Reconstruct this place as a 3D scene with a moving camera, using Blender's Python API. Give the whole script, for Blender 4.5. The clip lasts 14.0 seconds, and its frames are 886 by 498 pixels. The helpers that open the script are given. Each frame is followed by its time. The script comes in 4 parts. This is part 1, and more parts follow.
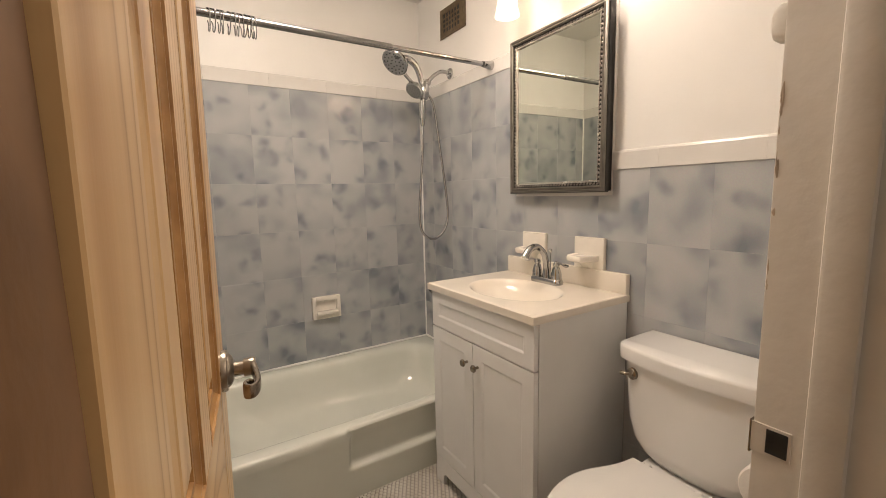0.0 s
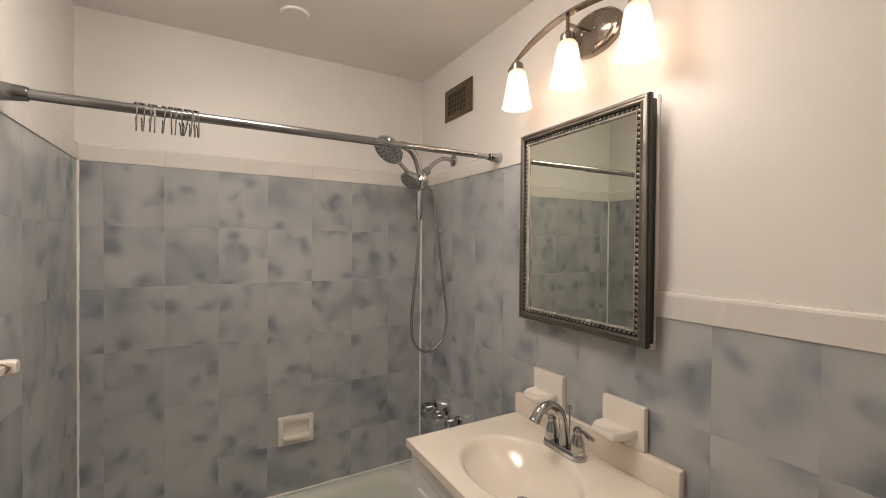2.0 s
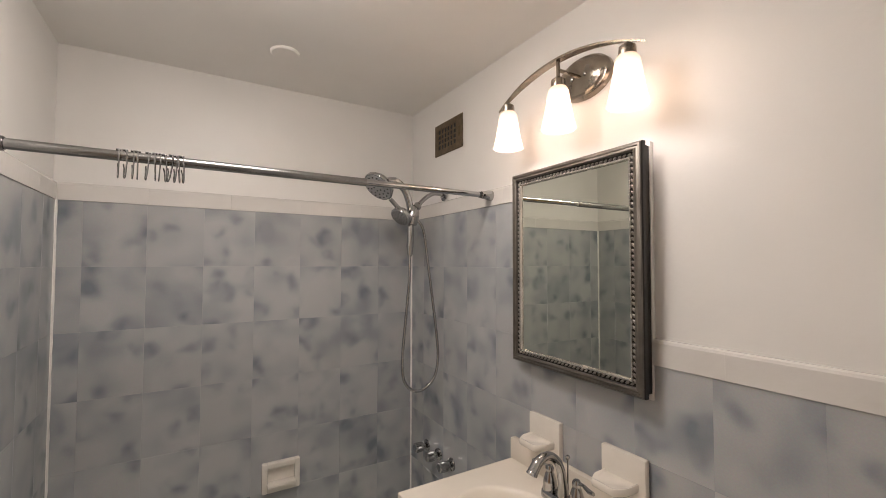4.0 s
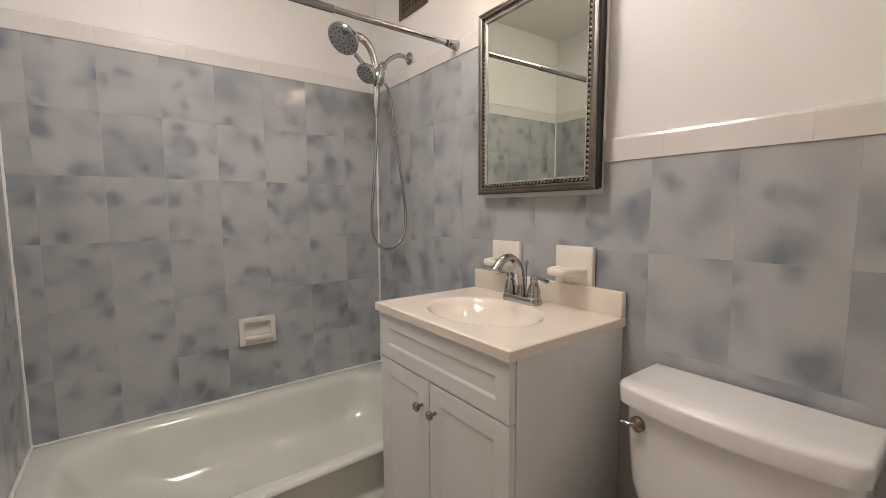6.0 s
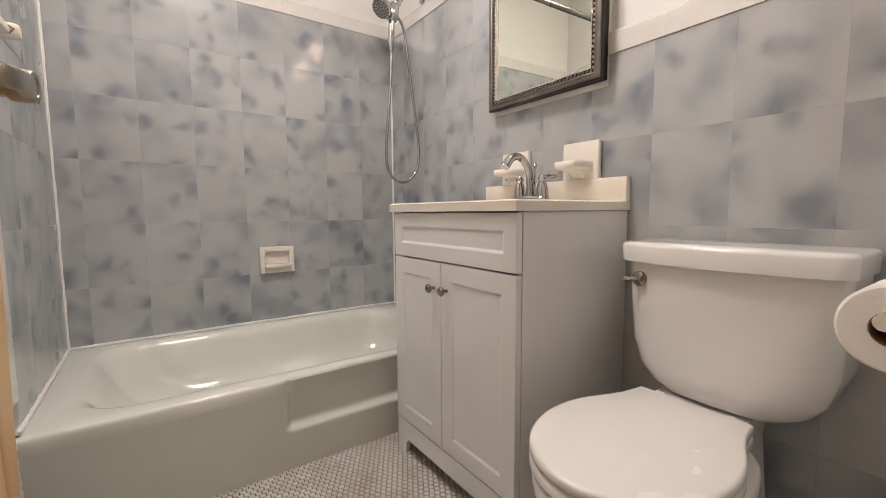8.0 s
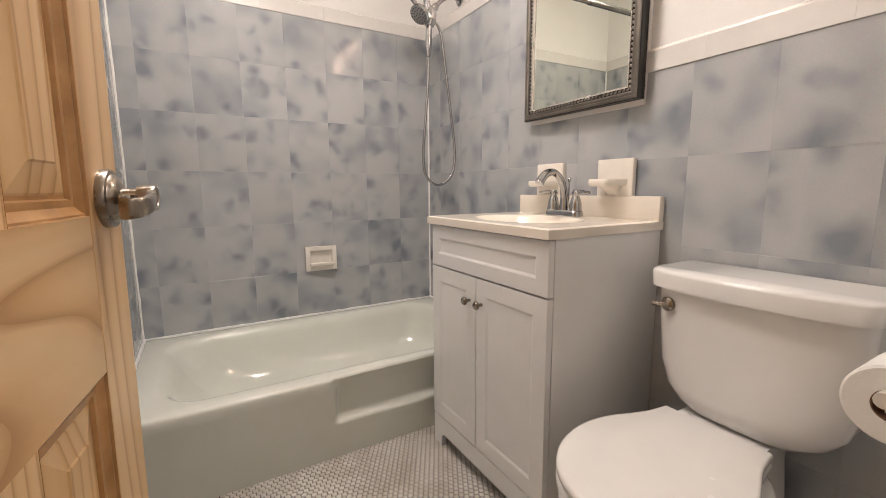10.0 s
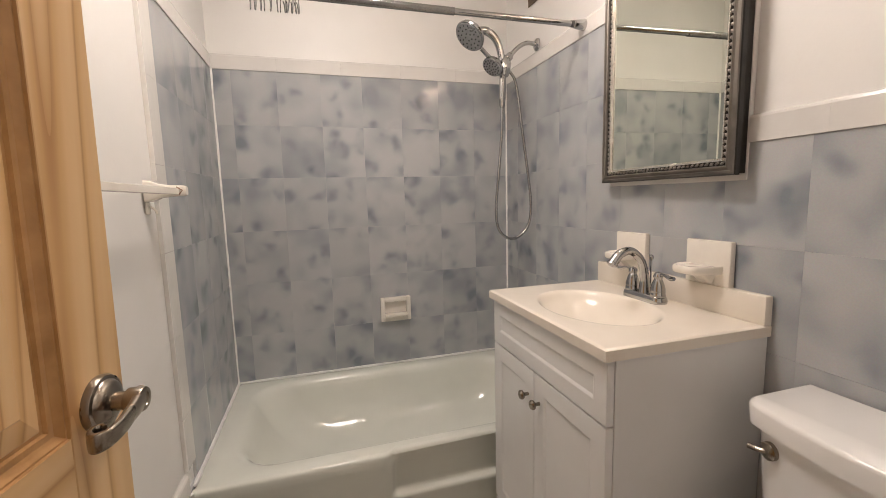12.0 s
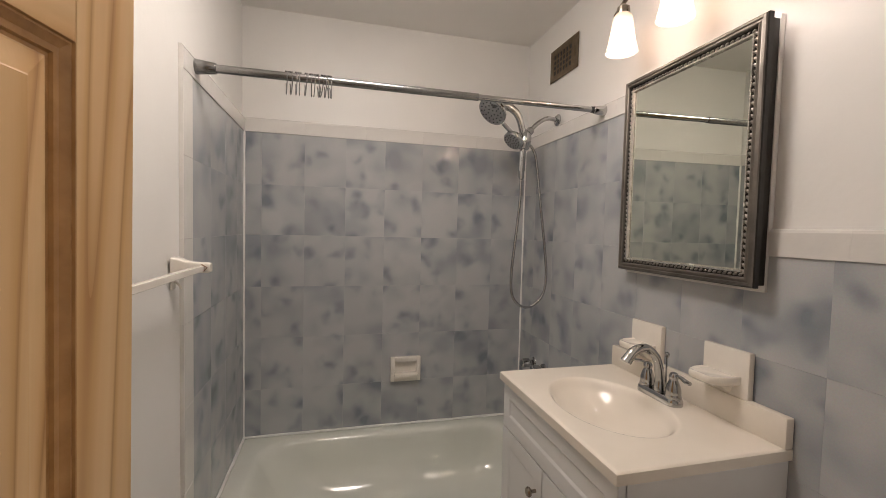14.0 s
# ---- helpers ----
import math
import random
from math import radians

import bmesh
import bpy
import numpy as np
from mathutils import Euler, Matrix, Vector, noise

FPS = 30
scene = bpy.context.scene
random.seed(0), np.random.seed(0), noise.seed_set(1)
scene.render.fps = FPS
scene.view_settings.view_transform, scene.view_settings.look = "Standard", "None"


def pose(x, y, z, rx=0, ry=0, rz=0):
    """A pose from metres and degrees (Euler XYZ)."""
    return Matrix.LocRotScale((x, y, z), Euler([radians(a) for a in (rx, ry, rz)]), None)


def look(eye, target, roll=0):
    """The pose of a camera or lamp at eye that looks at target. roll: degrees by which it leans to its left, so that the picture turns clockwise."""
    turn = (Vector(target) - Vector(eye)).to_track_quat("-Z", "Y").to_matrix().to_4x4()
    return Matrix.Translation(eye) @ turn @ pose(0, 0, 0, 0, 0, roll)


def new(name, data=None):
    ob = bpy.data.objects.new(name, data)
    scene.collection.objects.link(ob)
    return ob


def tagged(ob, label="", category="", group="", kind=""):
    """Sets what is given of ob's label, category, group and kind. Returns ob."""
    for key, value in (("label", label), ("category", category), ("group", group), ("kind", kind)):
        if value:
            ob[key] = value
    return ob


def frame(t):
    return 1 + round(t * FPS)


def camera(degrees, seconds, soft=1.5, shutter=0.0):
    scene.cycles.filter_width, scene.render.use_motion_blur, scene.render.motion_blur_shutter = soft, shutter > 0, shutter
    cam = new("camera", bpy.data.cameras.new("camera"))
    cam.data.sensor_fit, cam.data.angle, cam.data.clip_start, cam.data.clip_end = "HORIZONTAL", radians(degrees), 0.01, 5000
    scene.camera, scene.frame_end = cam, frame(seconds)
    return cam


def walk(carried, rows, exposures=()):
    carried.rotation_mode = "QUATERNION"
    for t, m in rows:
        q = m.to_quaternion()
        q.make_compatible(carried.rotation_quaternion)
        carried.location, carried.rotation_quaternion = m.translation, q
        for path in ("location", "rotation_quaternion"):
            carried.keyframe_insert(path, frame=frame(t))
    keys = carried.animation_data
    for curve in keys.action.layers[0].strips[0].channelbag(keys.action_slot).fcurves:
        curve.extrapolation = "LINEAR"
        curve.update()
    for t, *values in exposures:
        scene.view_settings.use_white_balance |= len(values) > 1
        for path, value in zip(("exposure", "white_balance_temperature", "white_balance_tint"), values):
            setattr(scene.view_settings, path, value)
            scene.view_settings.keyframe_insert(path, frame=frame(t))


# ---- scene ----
cam = camera(93.8, 14.0, soft=0.9)
PATH = [
    (0, (0.137, -2.414, 1.297), (1.194, -0.737, 1.035), -1.3),
    (0.5, (0.188, -2.357, 1.328), (1.309, -0.715, 1.11), -1.2),
    (1, (0.272, -2.259, 1.378), (1.332, -0.571, 1.208), -1.1),
    (1.5, (0.365, -2.169, 1.459), (1.38, -0.448, 1.354), 0.0),
    (2, (0.45, -2.126, 1.563), (1.435, -0.385, 1.539), 0.5),
    (2.2, (0.451, -2.108, 1.595), (1.443, -0.372, 1.599), 0.8),
    (4.3, (0.451, -2.099, 1.614), (1.492, -0.392, 1.673), -0.1),
    (4.5, (0.443, -2.106, 1.588), (1.51, -0.415, 1.62), -0.1),
    (5, (0.418, -2.13, 1.479), (1.551, -0.482, 1.428), -0.4),
    (5.5, (0.397, -2.138, 1.362), (1.569, -0.522, 1.241), -0.4),
    (6, (0.364, -2.154, 1.234), (1.556, -0.56, 1.045), -0.3),
    (6.5, (0.339, -2.173, 1.148), (1.535, -0.585, 0.929), -0.1),
    (7, (0.325, -2.189, 1.062), (1.511, -0.594, 0.835), -0.1),
    (7.5, (0.31, -2.209, 0.977), (1.484, -0.605, 0.753), -0.3),
    (7.7, (0.313, -2.22, 0.931), (1.474, -0.603, 0.739), -0.4),
    (9.8, (0.262, -2.292, 0.95), (1.3, -0.605, 0.675), -0.5),
    (10, (0.267, -2.28, 1.021), (1.269, -0.573, 0.732), -0.4),
    (10.5, (0.314, -2.25, 1.135), (1.171, -0.467, 0.845), -0.2),
    (11, (0.393, -2.234, 1.191), (1.111, -0.387, 0.916), -0.5),
    (11.5, (0.436, -2.246, 1.226), (1.043, -0.359, 0.958), -1.1),
    (12, (0.449, -2.245, 1.253), (1.01, -0.341, 1.008), -1.5),
    (12.5, (0.454, -2.233, 1.316), (1.032, -0.329, 1.114), -1.3),
    (13, (0.465, -2.216, 1.388), (1.067, -0.314, 1.243), -0.7),
    (13.5, (0.47, -2.224, 1.438), (1.076, -0.319, 1.362), 0.3),
    (14, (0.449, -2.244, 1.419), (0.946, -0.309, 1.326), 1.4),
]
GAPS = [
    (2.9, (0.452, -2.1, 1.648), (1.463, -0.373, 1.69), 0.6),
    (3.6, (0.453, -2.096, 1.656), (1.482, -0.38, 1.728), 0.2),
    (8.4, (0.302, -2.246, 0.872), (1.426, -0.6, 0.692), -0.45),
    (9.1, (0.281, -2.274, 0.868), (1.365, -0.604, 0.66), -0.5),
]
EXPOSURES = [
    (0.0, 0.08, 7150, 13), (0.5, -0.15, 7050, 14), (1.0, -0.35, 6850, 13), (2.0, -0.4, 6700, 12), (4.5, -0.44, 6300, 13), (5.0, -0.40, 6340, 13), (6.0, -0.12, 6270, 13), (6.5, 0.12, 6270, 13), (7.0, 0.15, 6270, 13),
    (7.5, 0.28, 6270, 13), (10.0, 0.36, 6380, 14), (10.5, 0.22, 6500, 15), (11.0, 0.15, 6520, 15), (12.0, 0.05, 6500, 14), (12.5, 0.03, 6420, 13), (14.0, -0.45, 6450, 13),
]
walk(cam, [(t, look(eye, target, roll)) for t, eye, target, roll in sorted(PATH + GAPS)], EXPOSURES)

# ---- light ----
world = bpy.data.worlds.new("world")
scene.world = world
world.use_nodes = True
world.node_tree.nodes["Background"].inputs["Color"].default_value = (0.02, 0.02, 0.02, 1)
world.node_tree.nodes["Background"].inputs["Strength"].default_value = 0.3
BULB_WATTS = 1.5
FILL_GLOW = 35.0   # of the unseen ceiling lamp's wide glass bowl, added as fill
FILL_LAMP_XY = (0.56, -1.15)
BULB_COLOUR = (1.0, 0.89, 0.82)
HALL_FILL_WATTS = 10.0
SHADE_Y = (-0.975, -1.21, -1.445)
SHADE_X = 1.395
# unseen lamp added at the hall's ceiling to light the jambs and door
hall_fill_data = bpy.data.lights.new("hall_fill_lamp", "AREA")
hall_fill_data.shape, hall_fill_data.size = "DISK", 0.25
hall_fill_data.energy, hall_fill_data.color = HALL_FILL_WATTS, (1.0, 0.90, 0.80)
new("hall_fill_light", hall_fill_data).matrix_world = look((1.3, -3.05, 2.42), (1.3, -3.05, 0.0), 0.0)


# ---- materials ----
def mat_new(name):
    m = bpy.data.materials.new(name)
    m.use_nodes = True
    nt = m.node_tree
    return m, nt, nt.nodes["Principled BSDF"]


def link(nt, a, b):
    nt.links.new(a, b)


def noise_node(nt, vec, scale, detail=2.0, rough=0.5):
    n = nt.nodes.new("ShaderNodeTexNoise")
    n.inputs["Scale"].default_value = scale
    n.inputs["Detail"].default_value = detail
    n.inputs["Roughness"].default_value = rough
    link(nt, vec, n.inputs["Vector"])
    return n


def ramp_node(nt, fac, stops):
    r = nt.nodes.new("ShaderNodeValToRGB")
    el = r.color_ramp.elements
    while len(el) < len(stops):
        el.new(0.5)
    for e, (p, c) in zip(el, stops):
        e.position = p
        e.color = (*c, 1)
    link(nt, fac, r.inputs["Fac"])
    return r


def bump_node(nt, height, bsdf, strength, distance):
    b = nt.nodes.new("ShaderNodeBump")
    b.inputs["Strength"].default_value = strength
    b.inputs["Distance"].default_value = distance
    link(nt, height, b.inputs["Height"])
    link(nt, b.outputs["Normal"], bsdf.inputs["Normal"])
    return b


def surface(name, low, high, rough, scale=6.0, fine=90.0, bump=0.15, dist=0.002, metal=0.0, coat=0.0, rvar=0.08, spec=0.5):
    """A material with a slow change of colour, a fine relief and uneven gloss."""
    m, nt, p = mat_new(name)
    co = nt.nodes.new("ShaderNodeTexCoord").outputs["Object"]
    a = noise_node(nt, co, scale, 3)
    link(nt, ramp_node(nt, a.outputs["Fac"], [(0.3, low), (0.7, high)]).outputs["Color"], p.inputs["Base Color"])
    f = noise_node(nt, co, fine, 3)
    mr = nt.nodes.new("ShaderNodeMapRange")
    mr.inputs["To Min"].default_value = max(0.02, rough - rvar)
    mr.inputs["To Max"].default_value = rough + rvar
    link(nt, a.outputs["Fac"], mr.inputs["Value"])
    link(nt, mr.outputs["Result"], p.inputs["Roughness"])
    p.inputs["Metallic"].default_value = metal
    p.inputs["Coat Weight"].default_value = coat
    p.inputs["Specular IOR Level"].default_value = spec
    if bump:
        bump_node(nt, f.outputs["Fac"], p, bump, dist)
    return m


PAINT = surface("wall_paint", (0.76, 0.745, 0.72), (0.80, 0.785, 0.76), 0.42, 3.0, 60.0, 0.25, 0.0015)
CEIL = surface("ceiling_paint", (0.82, 0.80, 0.77), (0.86, 0.84, 0.81), 0.6, 3.0, 50.0, 0.3, 0.0015)
TRIM_PAINT = surface("trim_paint", (0.70, 0.68, 0.64), (0.78, 0.76, 0.72), 0.5, 12.0, 45.0, 0.5, 0.002)
GROUT = surface("grout", (0.47, 0.475, 0.48), (0.56, 0.56, 0.56), 0.8, 30.0, 300.0, 0.4, 0.001)
FLOOR_GROUT = surface("floor_grout", (0.10, 0.085, 0.07), (0.17, 0.15, 0.13), 0.85, 25.0, 300.0, 0.4, 0.001)
CAULK = surface("caulk", (0.80, 0.79, 0.77), (0.86, 0.85, 0.83), 0.4, 40.0, 80.0, 0.4, 0.002)
CAP_TILE = surface("cap_tile", (0.67, 0.65, 0.625), (0.73, 0.71, 0.68), 0.16, 5.0, 35.0, 0.22, 0.003, coat=0.3)
ENAMEL = surface("enamel", (0.685, 0.70, 0.635), (0.73, 0.745, 0.68), 0.10, 4.0, 18.0, 0.08, 0.003, coat=0.3, rvar=0.04)
PORCELAIN = surface("porcelain", (0.80, 0.79, 0.77), (0.84, 0.83, 0.81), 0.12, 4.0, 25.0, 0.05, 0.002, coat=0.4, rvar=0.04)
SEAT = surface("seat_plastic", (0.80, 0.785, 0.76), (0.84, 0.825, 0.80), 0.25, 6.0, 200.0, 0.05, 0.001)
CERAMIC = surface("ceramic_fixture", (0.78, 0.735, 0.665), (0.83, 0.785, 0.715), 0.18, 20.0, 60.0, 0.1, 0.001, coat=0.2)
MARBLE = surface("cultured_marble", (0.78, 0.715, 0.625), (0.83, 0.765, 0.675), 0.15, 7.0, 40.0, 0.03, 0.001, coat=0.15, rvar=0.03)
CABINET = surface("cabinet_lacquer", (0.74, 0.735, 0.725), (0.79, 0.785, 0.775), 0.34, 5.0, 220.0, 0.06, 0.001)
# near-black colour that puts shade into the vanity's gaps and toe recess
GAP_SHADE = surface("gap_shade", (0.012, 0.011, 0.010), (0.025, 0.022, 0.020), 0.8, 20.0, 80.0, 0.1)
CHROME = surface("chrome", (0.40, 0.40, 0.40), (0.50, 0.50, 0.50), 0.09, 10.0, 60.0, 0.03, 0.001, metal=1.0, rvar=0.03)
STEEL = surface("rod_steel", (0.24, 0.24, 0.24), (0.33, 0.33, 0.33), 0.22, 8.0, 120.0, 0.05, 0.0006, metal=1.0)
NICKEL = surface("brushed_nickel", (0.25, 0.215, 0.175), (0.36, 0.315, 0.265), 0.27, 14.0, 300.0, 0.08, 0.0006, metal=1.0)
PEWTER = surface("pewter_frame", (0.17, 0.152, 0.132), (0.26, 0.236, 0.21), 0.34, 14.0, 160.0, 0.06, 0.001, metal=0.8)
SILVER = surface("silver_lip", (0.55, 0.52, 0.47), (0.72, 0.69, 0.63), 0.25, 30.0, 160.0, 0.2, 0.001, metal=0.9)
BEAD = surface("bead_silver", (0.30, 0.275, 0.25), (0.46, 0.43, 0.39), 0.3, 30.0, 160.0, 0.1, 0.001, metal=0.9)
BRONZE = surface("vent_bronze", (0.10, 0.07, 0.04), (0.17, 0.125, 0.075), 0.5, 40.0, 160.0, 0.3, 0.001, metal=0.4)
BLACK = surface("black_rubber", (0.015, 0.015, 0.015), (0.03, 0.03, 0.03), 0.6, 30.0, 160.0, 0.1)
BLACK_METAL = surface("dark_body", (0.018, 0.016, 0.014), (0.03, 0.027, 0.024), 0.35, 30.0, 160.0, 0.1, metal=0.3)
PAPER = surface("tissue_paper", (0.82, 0.80, 0.77), (0.87, 0.85, 0.82), 0.9, 15.0, 240.0, 0.5, 0.001, spec=0.2)
CARD = surface("cardboard_core", (0.20, 0.10, 0.06), (0.28, 0.15, 0.09), 0.8, 30.0, 200.0, 0.3)
BARE_WOOD = surface("bare_wood", (0.46, 0.38, 0.30), (0.58, 0.50, 0.41), 0.7, 60.0, 200.0, 0.3)
HALL_FLOOR = surface("hall_floor_wood", (0.20, 0.11, 0.05), (0.32, 0.19, 0.09), 0.4, 7.0, 90.0, 0.2)
NOZZLE = surface("spray_face", (0.30, 0.305, 0.31), (0.40, 0.405, 0.41), 0.3, 30.0, 160.0, 0.1, metal=0.6)


def blue_tile_material():
    m, nt, p = mat_new("blue_airbrushed_tile")
    tc = nt.nodes.new("ShaderNodeTexCoord")
    info = nt.nodes.new("ShaderNodeObjectInfo")
    mul = nt.nodes.new("ShaderNodeMath")
    mul.operation = "MULTIPLY"
    mul.inputs[1].default_value = 70.0
    link(nt, info.outputs["Random"], mul.inputs[0])
    comb = nt.nodes.new("ShaderNodeCombineXYZ")
    for k in range(3):
        link(nt, mul.outputs[0], comb.inputs[k])
    add = nt.nodes.new("ShaderNodeVectorMath")
    add.operation = "ADD"
    link(nt, tc.outputs["Object"], add.inputs[0])
    link(nt, comb.outputs[0], add.inputs[1])
    co = add.outputs[0]
    warp = noise_node(nt, co, 9.0, 1.5, 0.5)
    shift = nt.nodes.new("ShaderNodeVectorMath")
    shift.operation = "MULTIPLY_ADD"
    shift.inputs[1].default_value = (0.15, 0.15, 0.15)
    link(nt, warp.outputs["Color"], shift.inputs[0])
    link(nt, co, shift.inputs[2])
    cell = nt.nodes.new("ShaderNodeTexVoronoi")
    cell.feature = "SMOOTH_F1"
    cell.inputs["Scale"].default_value = 7.6
    cell.inputs["Smoothness"].default_value = 0.5
    link(nt, shift.outputs[0], cell.inputs["Vector"])
    spot = nt.nodes.new("ShaderNodeMapRange")
    spot.interpolation_type = "SMOOTHSTEP"
    spot.inputs["From Min"].default_value, spot.inputs["From Max"].default_value = -0.08, 0.50
    spot.inputs["To Min"].default_value, spot.inputs["To Max"].default_value = 0.76, 0.0
    link(nt, cell.outputs["Distance"], spot.inputs["Value"])
    broad = noise_node(nt, co, 6.8, 1.0, 0.4)
    wide = nt.nodes.new("ShaderNodeMapRange")
    wide.inputs["From Min"].default_value, wide.inputs["From Max"].default_value = 0.40, 0.74
    wide.inputs["To Max"].default_value = 0.66
    link(nt, broad.outputs["Fac"], wide.inputs["Value"])
    both = nt.nodes.new("ShaderNodeMath")
    both.use_clamp = True
    link(nt, spot.outputs["Result"], both.inputs[0])
    link(nt, wide.outputs["Result"], both.inputs[1])
    base = ramp_node(nt, both.outputs[0], [(0.0, (0.455, 0.463, 0.472)), (0.3, (0.400, 0.414, 0.430)), (0.65, (0.300, 0.322, 0.348)), (1.0, (0.215, 0.240, 0.268))])
    tint = nt.nodes.new("ShaderNodeHueSaturation")
    mr = nt.nodes.new("ShaderNodeMapRange")
    mr.inputs["To Min"].default_value = 0.955
    mr.inputs["To Max"].default_value = 1.045
    link(nt, info.outputs["Random"], mr.inputs["Value"])
    link(nt, mr.outputs["Result"], tint.inputs["Value"])
    link(nt, base.outputs["Color"], tint.inputs["Color"])
    fine = noise_node(nt, co, 260.0, 2.0)
    mix = nt.nodes.new("ShaderNodeMix")
    mix.data_type = "RGBA"
    mix.blend_type = "OVERLAY"
    mix.inputs["Factor"].default_value = 0.10
    link(nt, tint.outputs["Color"], mix.inputs["A"])
    link(nt, fine.outputs["Color"], mix.inputs["B"])
    link(nt, mix.outputs["Result"], p.inputs["Base Color"])
    p.inputs["Roughness"].default_value = 0.13
    p.inputs["Coat Weight"].default_value = 0.25
    p.inputs["Coat Roughness"].default_value = 0.08
    wave = noise_node(nt, co, 9.0, 1.0)
    bump_node(nt, wave.outputs["Fac"], p, 0.25, 0.006)
    return m


def hex_material():
    m, nt, p = mat_new("white_round_mosaic")
    geo = nt.nodes.new("ShaderNodeNewGeometry")
    info = nt.nodes.new("ShaderNodeObjectInfo")
    addn = nt.nodes.new("ShaderNodeMath")
    link(nt, geo.outputs["Random Per Island"], addn.inputs[0])
    link(nt, info.outputs["Random"], addn.inputs[1])
    fr = nt.nodes.new("ShaderNodeMath")
    fr.operation = "FRACT"
    link(nt, addn.outputs[0], fr.inputs[0])
    r = ramp_node(nt, fr.outputs[0], [(0.0, (0.66, 0.63, 0.58)), (1.0, (0.76, 0.73, 0.68))])
    dirt = noise_node(nt, geo.outputs["Position"], 9.0, 4.0)
    d = ramp_node(nt, dirt.outputs["Fac"], [(0.35, (0.82, 0.79, 0.75)), (0.6, (1, 1, 1))])
    mix = nt.nodes.new("ShaderNodeMix")
    mix.data_type = "RGBA"
    mix.blend_type = "MULTIPLY"
    mix.inputs["Factor"].default_value = 1.0
    link(nt, r.outputs["Color"], mix.inputs["A"])
    link(nt, d.outputs["Color"], mix.inputs["B"])
    link(nt, mix.outputs["Result"], p.inputs["Base Color"])
    p.inputs["Roughness"].default_value = 0.35
    return m


def pine_material(name, flip=False):
    """Pine with long grain along z, or along the door's width where flip is set."""
    m, nt, p = mat_new(name)
    co = nt.nodes.new("ShaderNodeTexCoord").outputs["Object"]
    mp = nt.nodes.new("ShaderNodeMapping")
    mp.inputs["Scale"].default_value = (1.0, 0.10, 1.0) if flip else (1.0, 1.0, 0.075)
    link(nt, co, mp.inputs["Vector"])
    warp = noise_node(nt, mp.outputs["Vector"], 5.5, 1.0, 0.4)
    big = noise_node(nt, mp.outputs["Vector"], 16.0, 3.0, 0.55)
    wave = nt.nodes.new("ShaderNodeMath")
    wave.operation = "MULTIPLY"
    wave.inputs[1].default_value = 8.0 if flip else 15.0
    link(nt, warp.outputs["Fac"], wave.inputs[0])
    sn = nt.nodes.new("ShaderNodeMath")
    sn.operation = "FRACT"
    link(nt, wave.outputs[0], sn.inputs[0])
    # each year's ring: slow darkening to the late wood, then a sharp return
    rings = ramp_node(nt, sn.outputs[0], [(0.0, (0.54, 0.315, 0.135)), (0.10, (0.72, 0.485, 0.25)), (0.35, (0.745, 0.52, 0.28)), (0.70, (0.715, 0.475, 0.24)), (0.90, (0.62, 0.375, 0.165)), (1.0, (0.46, 0.25, 0.095))])
    tone = ramp_node(nt, big.outputs["Fac"], [(0.30, (0.86, 0.80, 0.72)), (0.46, (0.95, 0.92, 0.88)), (0.65, (1.0, 1.0, 1.0))])
    mix = nt.nodes.new("ShaderNodeMix")
    mix.data_type = "RGBA"
    mix.blend_type = "MULTIPLY"
    mix.inputs["Factor"].default_value = 1.0
    link(nt, rings.outputs["Color"], mix.inputs["A"])
    link(nt, tone.outputs["Color"], mix.inputs["B"])
    link(nt, mix.outputs["Result"], p.inputs["Base Color"])
    p.inputs["Roughness"].default_value = 0.36
    p.inputs["Coat Weight"].default_value = 0.15
    fine = noise_node(nt, mp.outputs["Vector"], 240.0, 2.0)
    bump_node(nt, fine.outputs["Fac"], p, 0.12, 0.0008)
    return m


def mirror_material():
    m, nt, p = mat_new("mirror_glass")
    p.inputs["Base Color"].default_value = (0.74, 0.765, 0.685, 1)
    p.inputs["Metallic"].default_value = 1.0
    p.inputs["Roughness"].default_value = 0.01
    return m


def shade_material():
    """Thin frosted white glass: part of the bulb's light goes straight through, part is scattered."""
    m, nt, p = mat_new("frosted_shade")
    out = nt.nodes["Material Output"]
    clear = nt.nodes.new("ShaderNodeBsdfTransparent")
    clear.inputs["Color"].default_value = (0.97, 0.93, 0.89, 1)
    tr = nt.nodes.new("ShaderNodeBsdfTranslucent")
    tr.inputs["Color"].default_value = (0.88, 0.77, 0.66, 1)
    p.inputs["Base Color"].default_value = (0.85, 0.78, 0.70, 1)
    p.inputs["Roughness"].default_value = 0.3
    frost = nt.nodes.new("ShaderNodeMixShader")
    frost.inputs[0].default_value = 0.5
    link(nt, p.outputs[0], frost.inputs[1])
    link(nt, tr.outputs[0], frost.inputs[2])
    mx = nt.nodes.new("ShaderNodeMixShader")
    mx.inputs[0].default_value = 0.32
    link(nt, frost.outputs[0], mx.inputs[1])
    link(nt, clear.outputs[0], mx.inputs[2])
    link(nt, mx.outputs[0], out.inputs["Surface"])
    return m


def fill_bowl_material():
    """Evenly lit white glass of the unseen ceiling lamp, added as fill."""
    m, nt, p = mat_new("fill_bowl_glow")
    p.inputs["Base Color"].default_value = (0.85, 0.82, 0.78, 1)
    p.inputs["Roughness"].default_value = 0.3
    p.inputs["Emission Color"].default_value = (1.0, 0.90, 0.80, 1)
    p.inputs["Emission Strength"].default_value = FILL_GLOW
    return m


